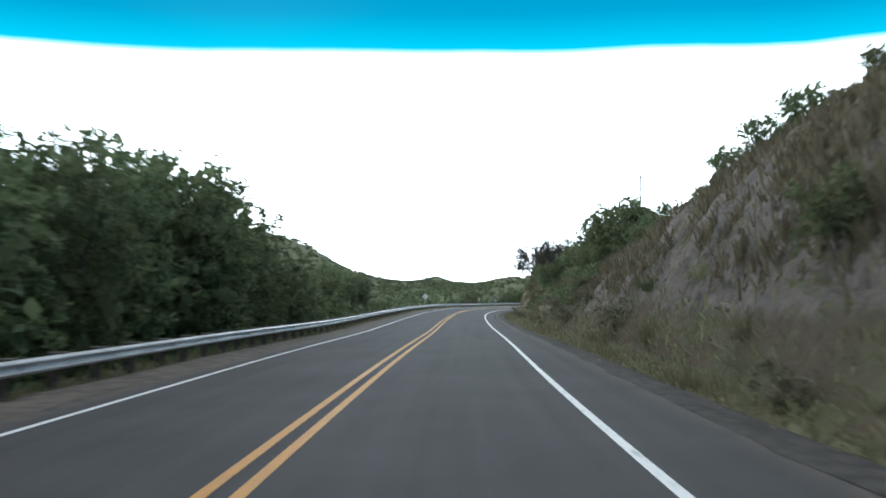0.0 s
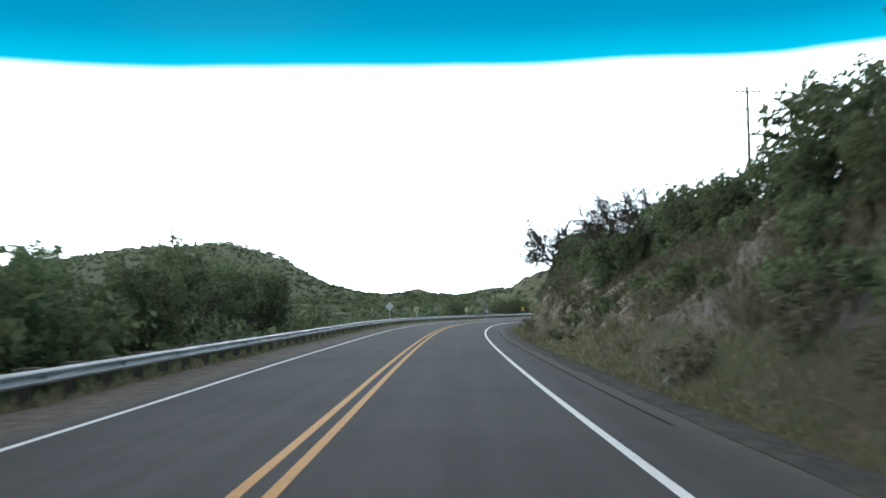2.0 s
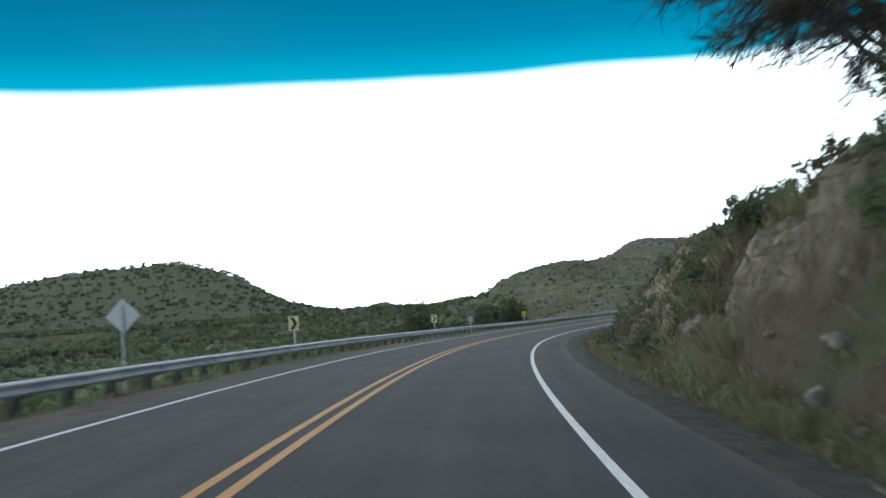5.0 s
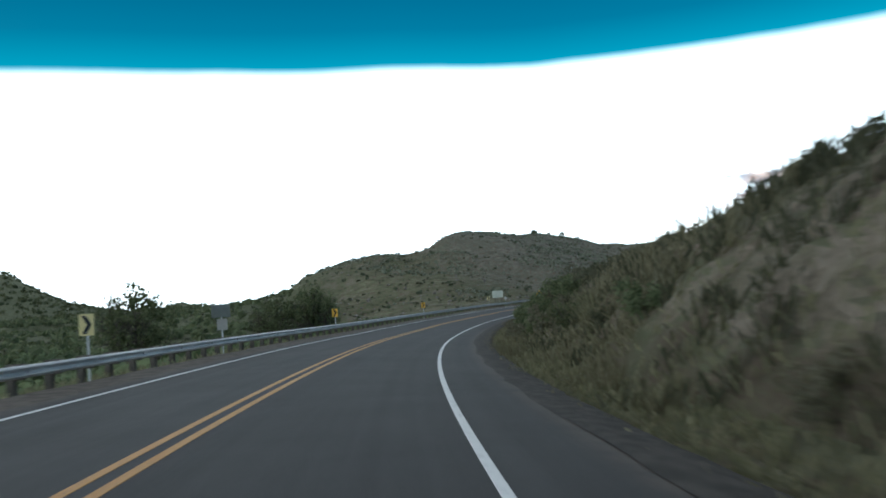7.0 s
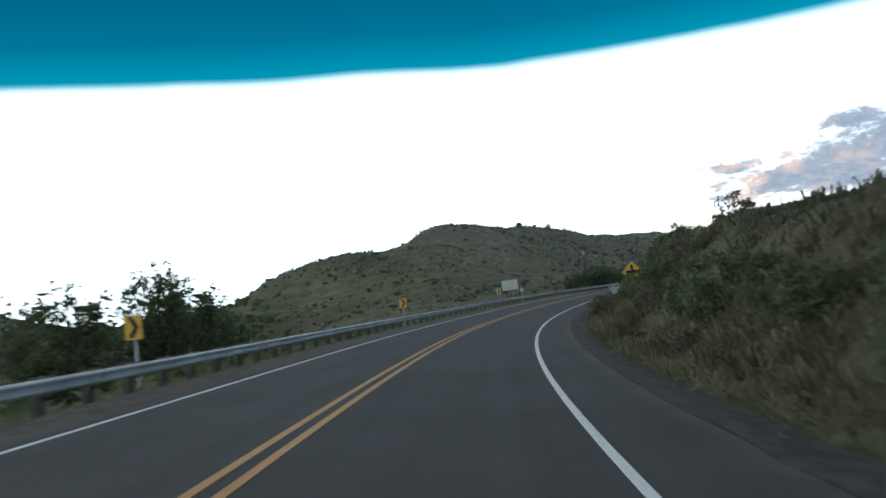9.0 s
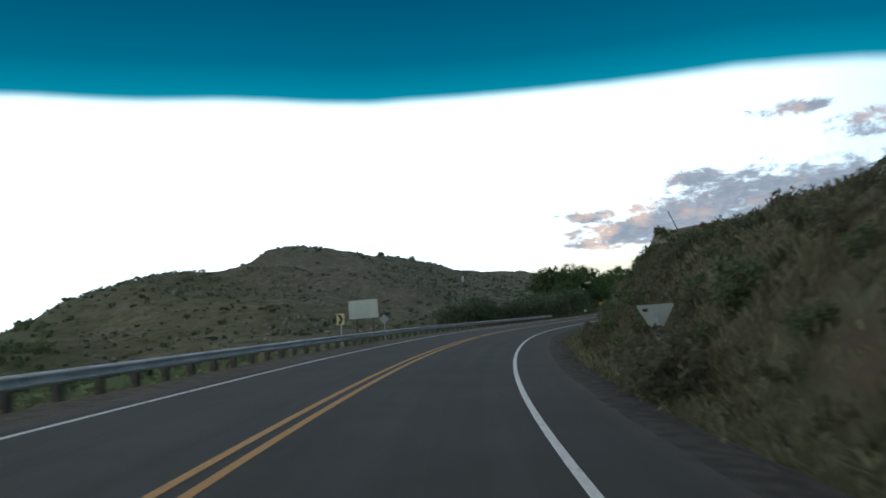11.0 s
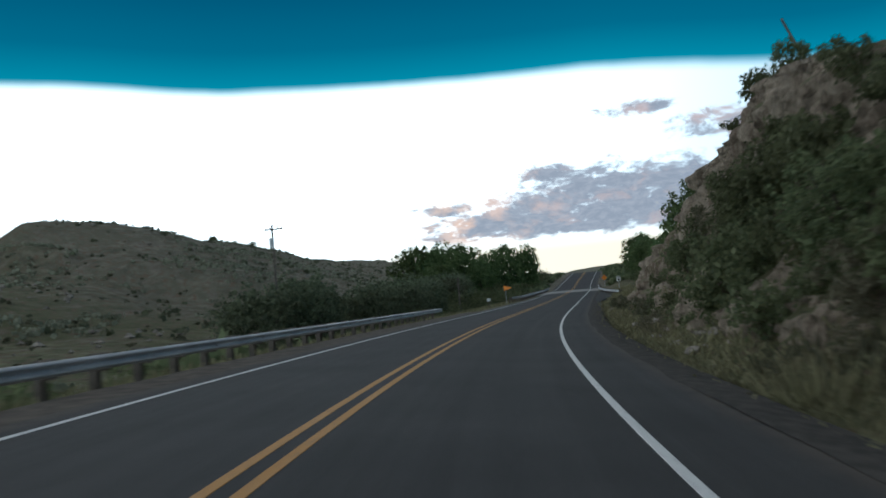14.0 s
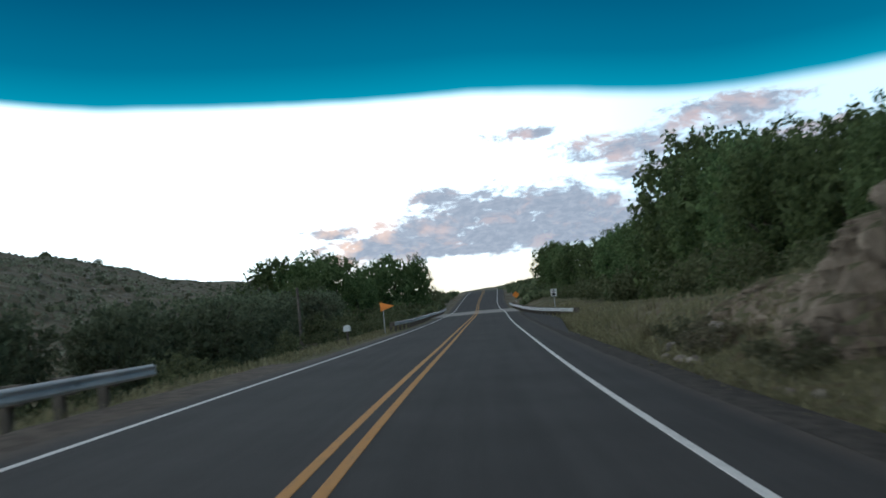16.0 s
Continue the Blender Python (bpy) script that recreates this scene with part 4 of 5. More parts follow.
for kind, s, lat, top in [
    ("scrub_oak2", 17, -12.6, 8.2), ("scrub_oak", 21, -12.2, 8.0), ("scrub_oak2", 25, -12, 8.0), ("scrub_oak", 29, -12, 8.0), ("scrub_oak2", 32.5, -11.8, 7.6), ("scrub_oak", 36, -11.8, 6.4), ("scrub_oak2", 40, -12.2, 6.1), ("scrub_oak", 45, -12.5, 7.0), ("scrub_oak2", 49, -12.3, 6.5), ("scrub_oak", 51, -11.8, 7.8), ("scrub_oak2", 53.8, -12, 8.1), ("scrub_oak", 53, -10.2, 5.2), ("scrub_oak2", 57, -10.4, 5.4), ("scrub_oak", 58, -12, 6.6),
    ("scrub_oak2", 60.5, -12.5, 7.2), ("scrub_oak", 62, -11, 6.0), ("scrub_oak", 62.9, -12.2, 7.8), ("scrub_oak2", 67.5, -12.4, 6.8), ("scrub_oak2", 71, -11.5, 6.0), ("scrub_oak2", 71.5, -12.6, 6.7), ("scrub_oak", 76, -12, 6.8), ("scrub_oak2", 79, -12, 7.0), ("bare", 84.5, -12.2, 7.9), ("bare", 88, -11.0, 8.5), ("scrub_oak", 86, -10.2, 5.6),
    ("scrub_oak", 84, -11, 5.6), ("scrub_oak2", 90, -11, 5.6), ("scrub_oak", 96, -12, 6.6), ("scrub_oak2", 101, -11.5, 6.8), ("scrub_oak", 105, -11, 6.6), ("scrub_oak", 109, -11.5, 7.8),
    ("scrub_oak2", 113, -11, 7.5), ("scrub_oak", 116, -10.5, 6.8), ("scrub_oak2", 118, -10, 5.6), ("bare", 115.5, -11.4, 8.6), ("scrub_oak2", 127, -9.5, 4.2), ("scrub_oak2", 131, -8.8, 2.6),
    ("scrub_oak2", 339, -13, 10.2), ("scrub_oak", 334, -13, 10.0), ("scrub_oak", 340, -9.3, 3.4), ("scrub_oak2", 328, -10, 5.0), ("scrub_oak", 320, -9.5, 4.0),
]:
    plant_to(kind, s, lat, top, "trees above the road cut")
plant_to("bare", 118.5, -9.9, 10.1, "trees above the road cut", 1.2)
for kind, s, lat, top in [
    ("cotton", 378, -18, 7.6), ("cotton2", 384, -19, 8.2), ("cotton", 390, -17.5, 9.0), ("cotton2", 397, -19, 9.6), ("cotton", 405, -19, 11.2), ("cotton2", 413.5, -19.5, 12.8), ("cotton2", 422, -18.5, 8.6),
    ("cotton", 429, -18, 8.2), ("cotton2", 437, -17, 7.8), ("cotton", 448, -17, 8), ("cotton2", 460, -18, 8), ("cotton2", 475, -16, 8.5), ("cotton", 495, -15, 9), ("cotton2", 520, -16, 9.6), ("cotton", 545, -17, 10),
    ("cotton2", 514, 40, 12.0), ("cotton", 511, 34, 12.3), ("cotton2", 508, 27.5, 11.4), ("cotton2", 515, 18, 10.2), ("cotton", 518, 12.8, 9.8), ("cotton2", 500, 32, 7.5), ("cotton", 505, 22, 7.6),
    ("cotton2", 525, 25, 8.2), ("willow", 490, 27, 5.4), ("willow", 478, 24, 5.0), ("willow", 465, 24, 4.6), ("willow", 372, 24, 3.6), ("willow", 377, 22, 4.4),
    ("willow", 381, 22, 4.3), ("willow", 388, 24, 3.6), ("willow", 394, 20, 3.4), ("willow", 402, 22, 3.8), ("willow", 410, 20, 3.8), ("willow", 418, 21, 4.0), ("willow", 426, 22, 4.4),
    ("willow", 434, 25, 4.6), ("willow", 441, 24, 4.6), ("willow", 453, 26, 4.8),
]:
    plant_to(kind, s, lat, top, "cottonwoods by the creek")
for i in range(200):
    s = rnd.uniform(-5, 378)
    u = rnd.choice((rnd.uniform(8.2, 12), rnd.uniform(8.5, 24)))
    if (18 < s < 50 and u < 12 and rnd.random() < 0.7) or 8.2 < u < 10 and float(np.interp(s, CUT_S, ROCKY)) > 0.85 and rnd.random() < 0.6:
        continue
    if (u > 8.8 and 150 < s < 225) or (u > 9.3 and 240 < s < 338) or (u > 8 and 346 < s < 378) or (u > 11 and 135 < s < 345 and rnd.random() < 0.6):
        continue
    plant(SHRUBS, rnd.choice(("olive", "olive2", "sage")), s, -u, rnd.uniform(0.45, 1.1) * (0.6 if u > 10.5 else 1.0), rnd.uniform(0, 360), "bushes on the road cut")
for i in range(150):
    plant(SHRUBS, "straw", rnd.uniform(0, 400), -rnd.uniform(6.0, 9.5), rnd.uniform(0.6, 1.3), rnd.uniform(0, 360), "grass tufts on the verge")


def stone_mesh(seed):
    rng = np.random.default_rng(seed)
    bm = bmesh.new()
    bmesh.ops.create_icosphere(bm, subdivisions=2, radius=1.0)
    cuts = rng.normal(0, 1, (7, 3))
    cuts /= np.linalg.norm(cuts, axis=1)[:, None]
    for v in bm.verts:
        for c in cuts:
            d = v.co.dot(Vector(c))
            if d > 0.66:
                v.co -= Vector(c) * (d - 0.66)
        v.co *= 1 + rng.uniform(-0.05, 0.05)
        v.co.z *= 0.72
    me = bpy.data.meshes.new("stone")
    bm.to_mesh(me)
    bm.free()
    me.materials.append(ROCK)
    return me


STONES = [stone_mesh(k) for k in (41, 42, 43)]
for i in range(110):
    s = rnd.choice((rnd.uniform(20, 135), rnd.uniform(318, 372)))
    lat = -rnd.uniform(6.5, 8.3)
    size = rnd.choice((0.08, 0.11, 0.14, 0.18, 0.26)) * rnd.uniform(0.8, 1.3)
    x, y, z = ground_at(s, lat)
    stone = new("stone", rnd.choice(STONES))
    stone.matrix_basis = pose(x, y, z + size * 0.25, rnd.uniform(-20, 20), rnd.uniform(-20, 20), rnd.uniform(0, 360)) @ Matrix.Diagonal((size * rnd.uniform(0.9, 1.5), size, size, 1))
    tagged(stone, "pale broken stone fallen at the foot of the cut", "stone", "fallen stones")


def joined_bushes(name, label, places, kinds, seed, keep=1.0):
    """Many bushes that nobody could count, as one object: places are (s, lat, size); keep: share of the leaves."""
    r = random.Random(seed)
    vs, fs, n = {}, {}, {}
    for s, lat, size in places:
        kind = r.choice(kinds)
        src = [c for c in SHRUBS[kind].children if c.name.startswith("foliage")][0].data
        co = np.empty(len(src.vertices) * 3, "f")
        src.vertices.foreach_get("co", co)
        co = co.reshape(-1, 3) * size
        a = r.uniform(0, 6.28)
        x, y, z = ground_at(s, lat)
        turned = np.stack([co[:, 0] * math.cos(a) - co[:, 1] * math.sin(a) + x, co[:, 0] * math.sin(a) + co[:, 1] * math.cos(a) + y, co[:, 2] + z - 0.1], 1)
        mat = src.materials[0].name
        vs.setdefault(mat, []).append(turned)
        fs.setdefault(mat, []).extend([[k + n.get(mat, 0) for k in p.vertices] for p in src.polygons if r.random() < keep])
        n[mat] = n.get(mat, 0) + len(co)
    for mat in vs:
        tagged(new(name, mesh_of(name, np.concatenate(vs[mat]), fs[mat], bpy.data.materials[mat])), label, "scrub", kind="stuff")


for kind in SHRUBS:
    if kind not in used and kind != "straw":
        plant(SHRUBS, kind, 150 + 3 * len(used), -9.5, 1.0, 0.0, "bushes on the road cut")
joined_bushes("wash_brush", "dark scrub bushes crowding the wash", [(rnd.uniform(50, 128), rnd.uniform(8.6, 17), rnd.uniform(1.5, 2.7)) for i in range(60)] + [(s, rnd.uniform(8.5, 27), rnd.uniform(1.2, 2.4) if s < 120 else rnd.uniform(0.8, 1.6)) for s in [rnd.uniform(0, 340) for i in range(90)]] + [(rnd.uniform(285, 358), rnd.uniform(10, 25), rnd.uniform(0.7, 1.5)) for i in range(44)], ("thick", "thick", "olive2", "sage"), 3, 0.7)
joined_bushes("creek_brush", "green underbrush beneath the cottonwoods", [(rnd.uniform(374, 520), -rnd.uniform(12.5, 17), rnd.uniform(1.1, 2.2)) for i in range(60)] + [(rnd.uniform(370, 560), rnd.uniform(10, 20), rnd.uniform(0.7, 1.6)) for i in range(70)]
              + [(rnd.uniform(455, 590), rnd.uniform(11, 34), rnd.uniform(1.8, 3.2)) for i in range(50)] + [(rnd.uniform(525, 595), rnd.uniform(11, 26), rnd.uniform(1.2, 2.2)) for i in range(24)], ("thick", "olive2", "olive"), 6, 0.55)
joined_bushes("cut_brush", "dry grey-brown brush on the cut slope", [(s, lat, size) for s, lat, size in [(rnd.uniform(130, 372) if i < 140 else rnd.uniform(0, 130), -rnd.uniform(6.9, 12.5), rnd.uniform(0.6, 1.3)) for i in range(210)] if not (lat < -9.2 and 150 < s < 225) and not (lat < -8 and s > 340) and not (lat < -8.2 and 16 < s < 50)]
              + [(s, lat, 1.35) for s, lat in ((252.4, -6.4), (253.4, -6.5), (254.3, -6.6), (255.0, -6.9), (255.4, -6.5), (256.0, -7.1))], ("brush", "brush", "brush", "sage"), 4)


joined_bushes("bank_brush", "mixed grey-green brush covering the bank", [(rnd.uniform(238, 322), -rnd.uniform(7.6, 12.4), rnd.uniform(0.55, 1.1)) for i in range(70)], ("brush", "sage", "olive2", "sage"), 12)
joined_bushes("ledge_brush", "dark green bushes on the ledges of the road cut", [(rnd.uniform(50, 128), -rnd.uniform(8.2, 12.0), rnd.uniform(0.45, 1.0)) for i in range(64)], ("olive2", "olive", "brush", "olive2"), 17)
joined_bushes("top_brush", "dark low brush along the top of the bank", [(rnd.uniform(236, 346), -rnd.uniform(12.6, 20.0), rnd.uniform(0.5, 1.0)) for i in range(70)], ("olive2", "sage", "brush", "olive2"), 18)
joined_bushes("cliff_brush", "dark green brush clinging to the rock face", [(rnd.uniform(311, 337), -rnd.uniform(8.6, 12.6), rnd.uniform(0.7, 1.3)) for i in range(34)] + [(rnd.uniform(326, 352), -rnd.uniform(7.9, 9.6), rnd.uniform(0.4, 0.8)) for i in range(26)], ("olive", "olive2", "thick", "olive"), 19)
joined_bushes("sign_brush", "dry brush hiding the foot of a sign", [(256.2, -7.2, 0.75), (256.6, -7.7, 0.8), (257.2, -7.9, 0.85), (256.9, -7.3, 0.8), (257.4, -7.5, 0.8)], ("brush", "brush", "sage"), 20)
joined_bushes("slope_brush", "dark green bushes crowding the foot of the slope", [(rnd.uniform(186, 238), -rnd.uniform(8.0, 10.0), rnd.uniform(0.6, 1.1)) for i in range(34)] + [(rnd.uniform(316, 332), -rnd.uniform(7.8, 9.8), rnd.uniform(0.7, 1.4)) for i in range(12)], ("olive", "olive", "olive2"), 9)


def scatter_stuff(name, label, category, count, box_xy, mat, radius, seed, keep, leaves=14):
    """Far scrub: many small ragged clumps as one object."""
    rng = np.random.default_rng(seed)
    x, y = rng.uniform(box_xy[0], box_xy[1], count), rng.uniform(box_xy[2], box_xy[3], count)
    s, lat = locate(x, y)
    ok = keep(x, y, s, lat)
    x, y, s, lat = x[ok], y[ok], s[ok], lat[ok]
    z = land(s, lat, x, y)
    r = rng.uniform(*radius, len(x))
    c = np.repeat(np.stack([x, y, z + r * 0.25], 1), leaves, 0)
    rr = np.repeat(r, leaves)[:, None]
    d = rng.normal(0, 1, c.shape)
    d /= np.linalg.norm(d, axis=1)[:, None]
    d[:, 2] = np.abs(d[:, 2]) * 0.8 - 0.15
    p = c + d * rr * rng.uniform(0.3, 0.85, rr.shape)
    a = rng.normal(0, 1, c.shape)
    a /= np.linalg.norm(a, axis=1)[:, None]
    b = np.cross(a, d)
    w = rr * (0.42 if leaves > 10 else 0.5)
    v = np.stack([p - a * w, p + b * w, p + a * w, p - b * w], 1).reshape(-1, 3)
    me = mesh_of(name, v, np.arange(len(v)).reshape(-1, 4), mat)
    return tagged(new(name, me), label, category, kind="stuff")


for x, y, size in ((188, 578, 0.9), (225, 670, 1.0), (241, 684, 0.9), (256, 696, 1.1), (275, 712, 0.95)):
    hs, hl = locate(np.array([x * 1.0]), np.array([y * 1.0]))
    z = float(land(hs, hl, np.array([x * 1.0]), np.array([y * 1.0]))[0])
    juniper = copy_thing(TREES["scrub_oak"], pose(x, y, z - 0.4, 0, 0, x * 7) @ Matrix.Diagonal([size / v for v in TREES["scrub_oak"].scale] + [1]))
    tagged(juniper, "lone dark juniper on the crest of the hill", "tree", "junipers on the hill crest")


def hill_stones():
    """Pale boulders strewn over the near hill."""
    rng = np.random.default_rng(61)
    n = 3600
    x, y = rng.uniform(50, 320, n), rng.uniform(340, 660, n)
    s, lat = locate(x, y)
    ok = (np.abs(lat) > 45) & (fnoise(x, y, 40.0, 12.0, 3) > 0.02)
    x, y = x[ok], y[ok]
    z = land(s[ok], lat[ok], x, y)
    r = rng.uniform(0.2, 0.75, len(x))[:, None, None]
    corner = np.array([[1, 0, 0], [0, 1, 0], [-1, 0, 0], [0, -1, 0], [0, 0, 0.8], [0, 0, -0.8]])[None]
    v = np.stack([x, y, z + 0.1], 1)[:, None, :] + corner * r * rng.uniform(0.6, 1.3, (len(x), 6, 3))
    f = np.array([[0, 1, 4], [1, 2, 4], [2, 3, 4], [3, 0, 4], [1, 0, 5], [2, 1, 5], [3, 2, 5], [0, 3, 5]])[None] + (np.arange(len(x)) * 6)[:, None, None]
    tagged(new("hill_stones", mesh_of("hill_stones", v.reshape(-1, 3), f.reshape(-1, 3), ROCK)), "pale boulders strewn over the hillside", "stones", kind="stuff")


hill_stones()
scatter_stuff("hill_sage", "grey-green sage and dry tufts on the near hill", "scrub", 26000, (50, 330, 330, 720), LEAF_HILL, (0.35, 1.0), 29, lambda x, y, s, lat: (np.abs(lat) > 32) & (fnoise(x, y, 30.0, 18.0, 3) > -0.12), 6)
scatter_stuff("valley_brush", "dark green brush across the valley floor", "scrub", 9000, (-330, 45, 150, 760), LEAF_OLIVE, (1.3, 3.0), 33, lambda x, y, s, lat: (lat > 66) & (fnoise(x, y, 40.0, 12.0, 3) > -0.25), 7)
scatter_stuff("hill_scrub", "scattered dark juniper scrub on the far hills", "scrub", 20000, (-500, 600, 150, 1150), LEAF_JUNIPER, (0.45, 1.3), 21, lambda x, y, s, lat: (np.abs(lat) > 30) & (fnoise(x, y, 60.0, 8.0, 3) + np.sin(x * 91.7 + y * 57.3) * 0.25 > -0.15), 8)
# the lighter olive leaf carries the far ridge's haze in its colour
scatter_stuff("ridge_trees", "dark juniper clumps along the far ridge", "scrub", 9000, (-900, 500, 550, 1700), LEAF_OLIVE, (1.8, 4.2), 28, lambda x, y, s, lat: (np.abs(lat) > 160), 8)
scatter_stuff("wash_scrub", "dense green brush along the wash", "scrub", 42000, (-110, 260, 30, 440), LEAF_NEAR, (0.8, 1.9), 22, lambda x, y, s, lat: (lat > 10) & (lat < 92 + 45 * fnoise(x, y, 30.0, 41.0, 3)) & (s > 48 + 25 * fnoise(x, y, 20.0, 43.0, 3)) & (s < 330 + 25 * fnoise(x, y, 20.0, 42.0, 3)), 9)


scatter_stuff("far_brush", "dark scrub beside the road beyond the bridge", "scrub", 9000, (150, 420, 350, 620), LEAF_OLIVE, (0.7, 1.9), 33, lambda x, y, s, lat: (np.abs(lat) > 7.5) & (np.abs(lat) < 45) & (s > 478), 12)


def thicket():
    """Close brush that fills the wash beside the road."""
    rng = np.random.default_rng(27)
    n = 10500
    share = rng.uniform(0, 1, n)
    s, lat = np.where(share < 0.26, rng.uniform(40, 125, n), np.where(share < 0.62, rng.uniform(98, 205, n), rng.uniform(25, 345, n))), np.where((share > 0.26) & (share < 0.62), rng.triangular(7.5, 24.0, 72.0, n), rng.triangular(7.2, 10.0, 75.0, n))
    ok = rng.uniform(0, 1, n) < np.where(s < 240, 1.0, 0.55)
    s, lat = s[ok], lat[ok]
    x, y, _ = on_road(s, lat)
    z = land(s, lat, x, y)
    r = rng.uniform(0.5, 1.2, len(s)) * np.where(lat < 9, 0.6, np.where((s < 120) & (lat < 20), 1.35, np.where(lat > 30, 1.3, np.where((s > 98) & (s < 205), 1.15, 1.0))))
    leaves = 20
    d = rng.normal(0, 1, (len(s) * leaves, 3))
    d /= np.linalg.norm(d, axis=1)[:, None]
    d[:, 2] = np.abs(d[:, 2]) * 0.95 - 0.1
    rr = np.repeat(r, leaves)[:, None]
    p = np.repeat(np.stack([x, y, z + r * 0.2], 1), leaves, 0) + d * rr * rng.uniform(0.35, 1.0, rr.shape)
    a = rng.normal(0, 1, p.shape)
    a /= np.linalg.norm(a, axis=1)[:, None]
    c = np.cross(a, d)
    w = rr * np.repeat(np.interp(lat, [12, 24], [0.25, 0.42]), leaves)[:, None]
    v = np.stack([p - a * w, p + c * w, p + a * w, p - c * w], 1).reshape(-1, 3)
    tagged(new("thicket", mesh_of("thicket", v, np.arange(len(v)).reshape(-1, 4), LEAF_NEAR)), "thick green brush filling the wash", "scrub", kind="stuff")


thicket()
def bank_cover(name, label, count, s_range, lat_range, mat, tall, seed):
    """Low dry brush and grass, in many small upright tufts, over the slope."""
    rng = np.random.default_rng(seed)
    s, lat = rng.uniform(*s_range, count), -rng.uniform(*lat_range, count)
    ok = fnoise(s, lat * 2.2, 9.0, seed, 3) > -0.18
    s, lat = s[ok], lat[ok]
    blades = 16
    r = np.repeat(rng.uniform(0.10, 0.34, len(s)), blades)
    h = np.repeat(rng.uniform(*tall, len(s)), blades)
    ss, ll = np.repeat(s, blades), np.repeat(lat, blades)
    ss, ll = ss + rng.normal(0, 1, len(ss)) * r, ll + rng.normal(0, 1, len(ss)) * r
    x, y, _ = on_road(ss, ll)
    z = land(ss, ll, x, y)
    a = rng.uniform(0, 6.28, len(ss))
    w = rng.uniform(0.02, 0.055, len(ss))
    tip = rng.normal(0, 0.16, (len(ss), 2))
    h = h * rng.uniform(0.5, 1.2, len(ss))
    dx, dy = np.cos(a) * w, np.sin(a) * w
    v = np.stack([np.stack([x - dx, y - dy, z - 0.08], 1), np.stack([x + dx, y + dy, z - 0.08], 1), np.stack([x + tip[:, 0] + dx, y + tip[:, 1] + dy, z + h * 0.9], 1), np.stack([x + tip[:, 0] - dx * 0.4, y + tip[:, 1] - dy * 0.4, z + h], 1)], 1).reshape(-1, 3)
    tagged(new(name, mesh_of(name, v, np.arange(len(v)).reshape(-1, 4), mat)), label, "scrub", kind="stuff")


bank_cover("bank_grass", "dry straw grass clinging to the bank", 3600, (132, 320), (6.8, 16.0), STRAW_DARK, (0.15, 0.42), 51)
bank_cover("bank_weeds", "low grey-green weeds over the bank", 1700, (132, 320), (6.8, 16.0), LEAF_SAGE, (0.15, 0.5), 52)
bank_cover("cut_grass", "dry grass on the ledges above the road cut", 2600, (5, 132), (8.6, 15.0), STRAW_DARK, (0.2, 0.55), 53)
scatter_stuff("sage_scrub", "pale sage and dry brush on the slopes", "scrub", 10000, (-100, 420, 150, 800), LEAF_SAGE, (0.3, 0.8), 23, lambda x, y, s, lat: (np.abs(lat) > 26), 8)


def grass_stuff():
    rng = np.random.default_rng(31)
    n = 95000
    s = rng.uniform(-5, 440, n)
    pick = rng.uniform(0, 1, n)
    lat = np.where(pick < 0.4, -rng.triangular(5.35, 6.2, 8.4, n), np.where(pick < 0.68, -rng.triangular(5.8, 6.8, 11.0, n), np.where(pick < 0.86, rng.uniform(5.6, 8.5, n), rng.triangular(5.1, 5.6, 6.2, n))))
    s = np.where((pick >= 0.86) & (s > 150), s * 0.34, s)
    x, y, _ = on_road(s, lat)
    z = land(s, lat, x, y)
    h = rng.uniform(0.08, 0.30, n) * np.where((np.abs(lat) < 5.8) | (pick < 0.4), 0.55, 1)
    a = rng.uniform(0, 6.28, n)
    w = rng.uniform(0.009, 0.025, n)
    lean = rng.normal(0, 0.12, (n, 2))
    v = np.stack([np.stack([x - np.cos(a) * w, y - np.sin(a) * w, z - 0.03], 1), np.stack([x + np.cos(a) * w, y + np.sin(a) * w, z - 0.03], 1),
                  np.stack([x + lean[:, 0] + np.cos(a) * w * 1.6, y + lean[:, 1] + np.sin(a) * w * 1.6, z + h], 1), np.stack([x + lean[:, 0] - np.cos(a) * w, y + lean[:, 1] - np.sin(a) * w, z + h * 0.9], 1)], 1).reshape(-1, 3)
    tagged(new("verge_grass", mesh_of("verge_grass", v, np.arange(n * 4).reshape(-1, 4), STRAW)), "dry yellow grass along the shoulder", "grass", kind="stuff")


grass_stuff()

# ---------------------------------------------------------------- signs


def sign_base(name, label, category, s, lat, facing_us=True, turn=0.0):
    x, y, _ = on_road(s, lat)
    ob = tagged(new(name), label, category)
    ob.matrix_basis = pose(float(x), float(y), float(np.interp(s, S, RZ)), 0, 0, heading(s) + (0 if facing_us else 180) + turn)
    return ob


def sign_post(parent, height, x=0.0, y=0.05):
    bm = bmesh.new()
    box(bm, (0.06, 0.05, height + 1.2), (x, y, height / 2 - 0.6), 0.006)
    return part("post", bm, STEEL, parent)


def diamond(h):
    return [(-h, 0), (-0.02, -h + 0.02), (0.02, -h + 0.02), (h, 0), (0.02, h - 0.02), (-0.02, h - 0.02)]


def shifted(outline, dx, dz):
    return [(x + dx, z + dz) for x, z in outline]


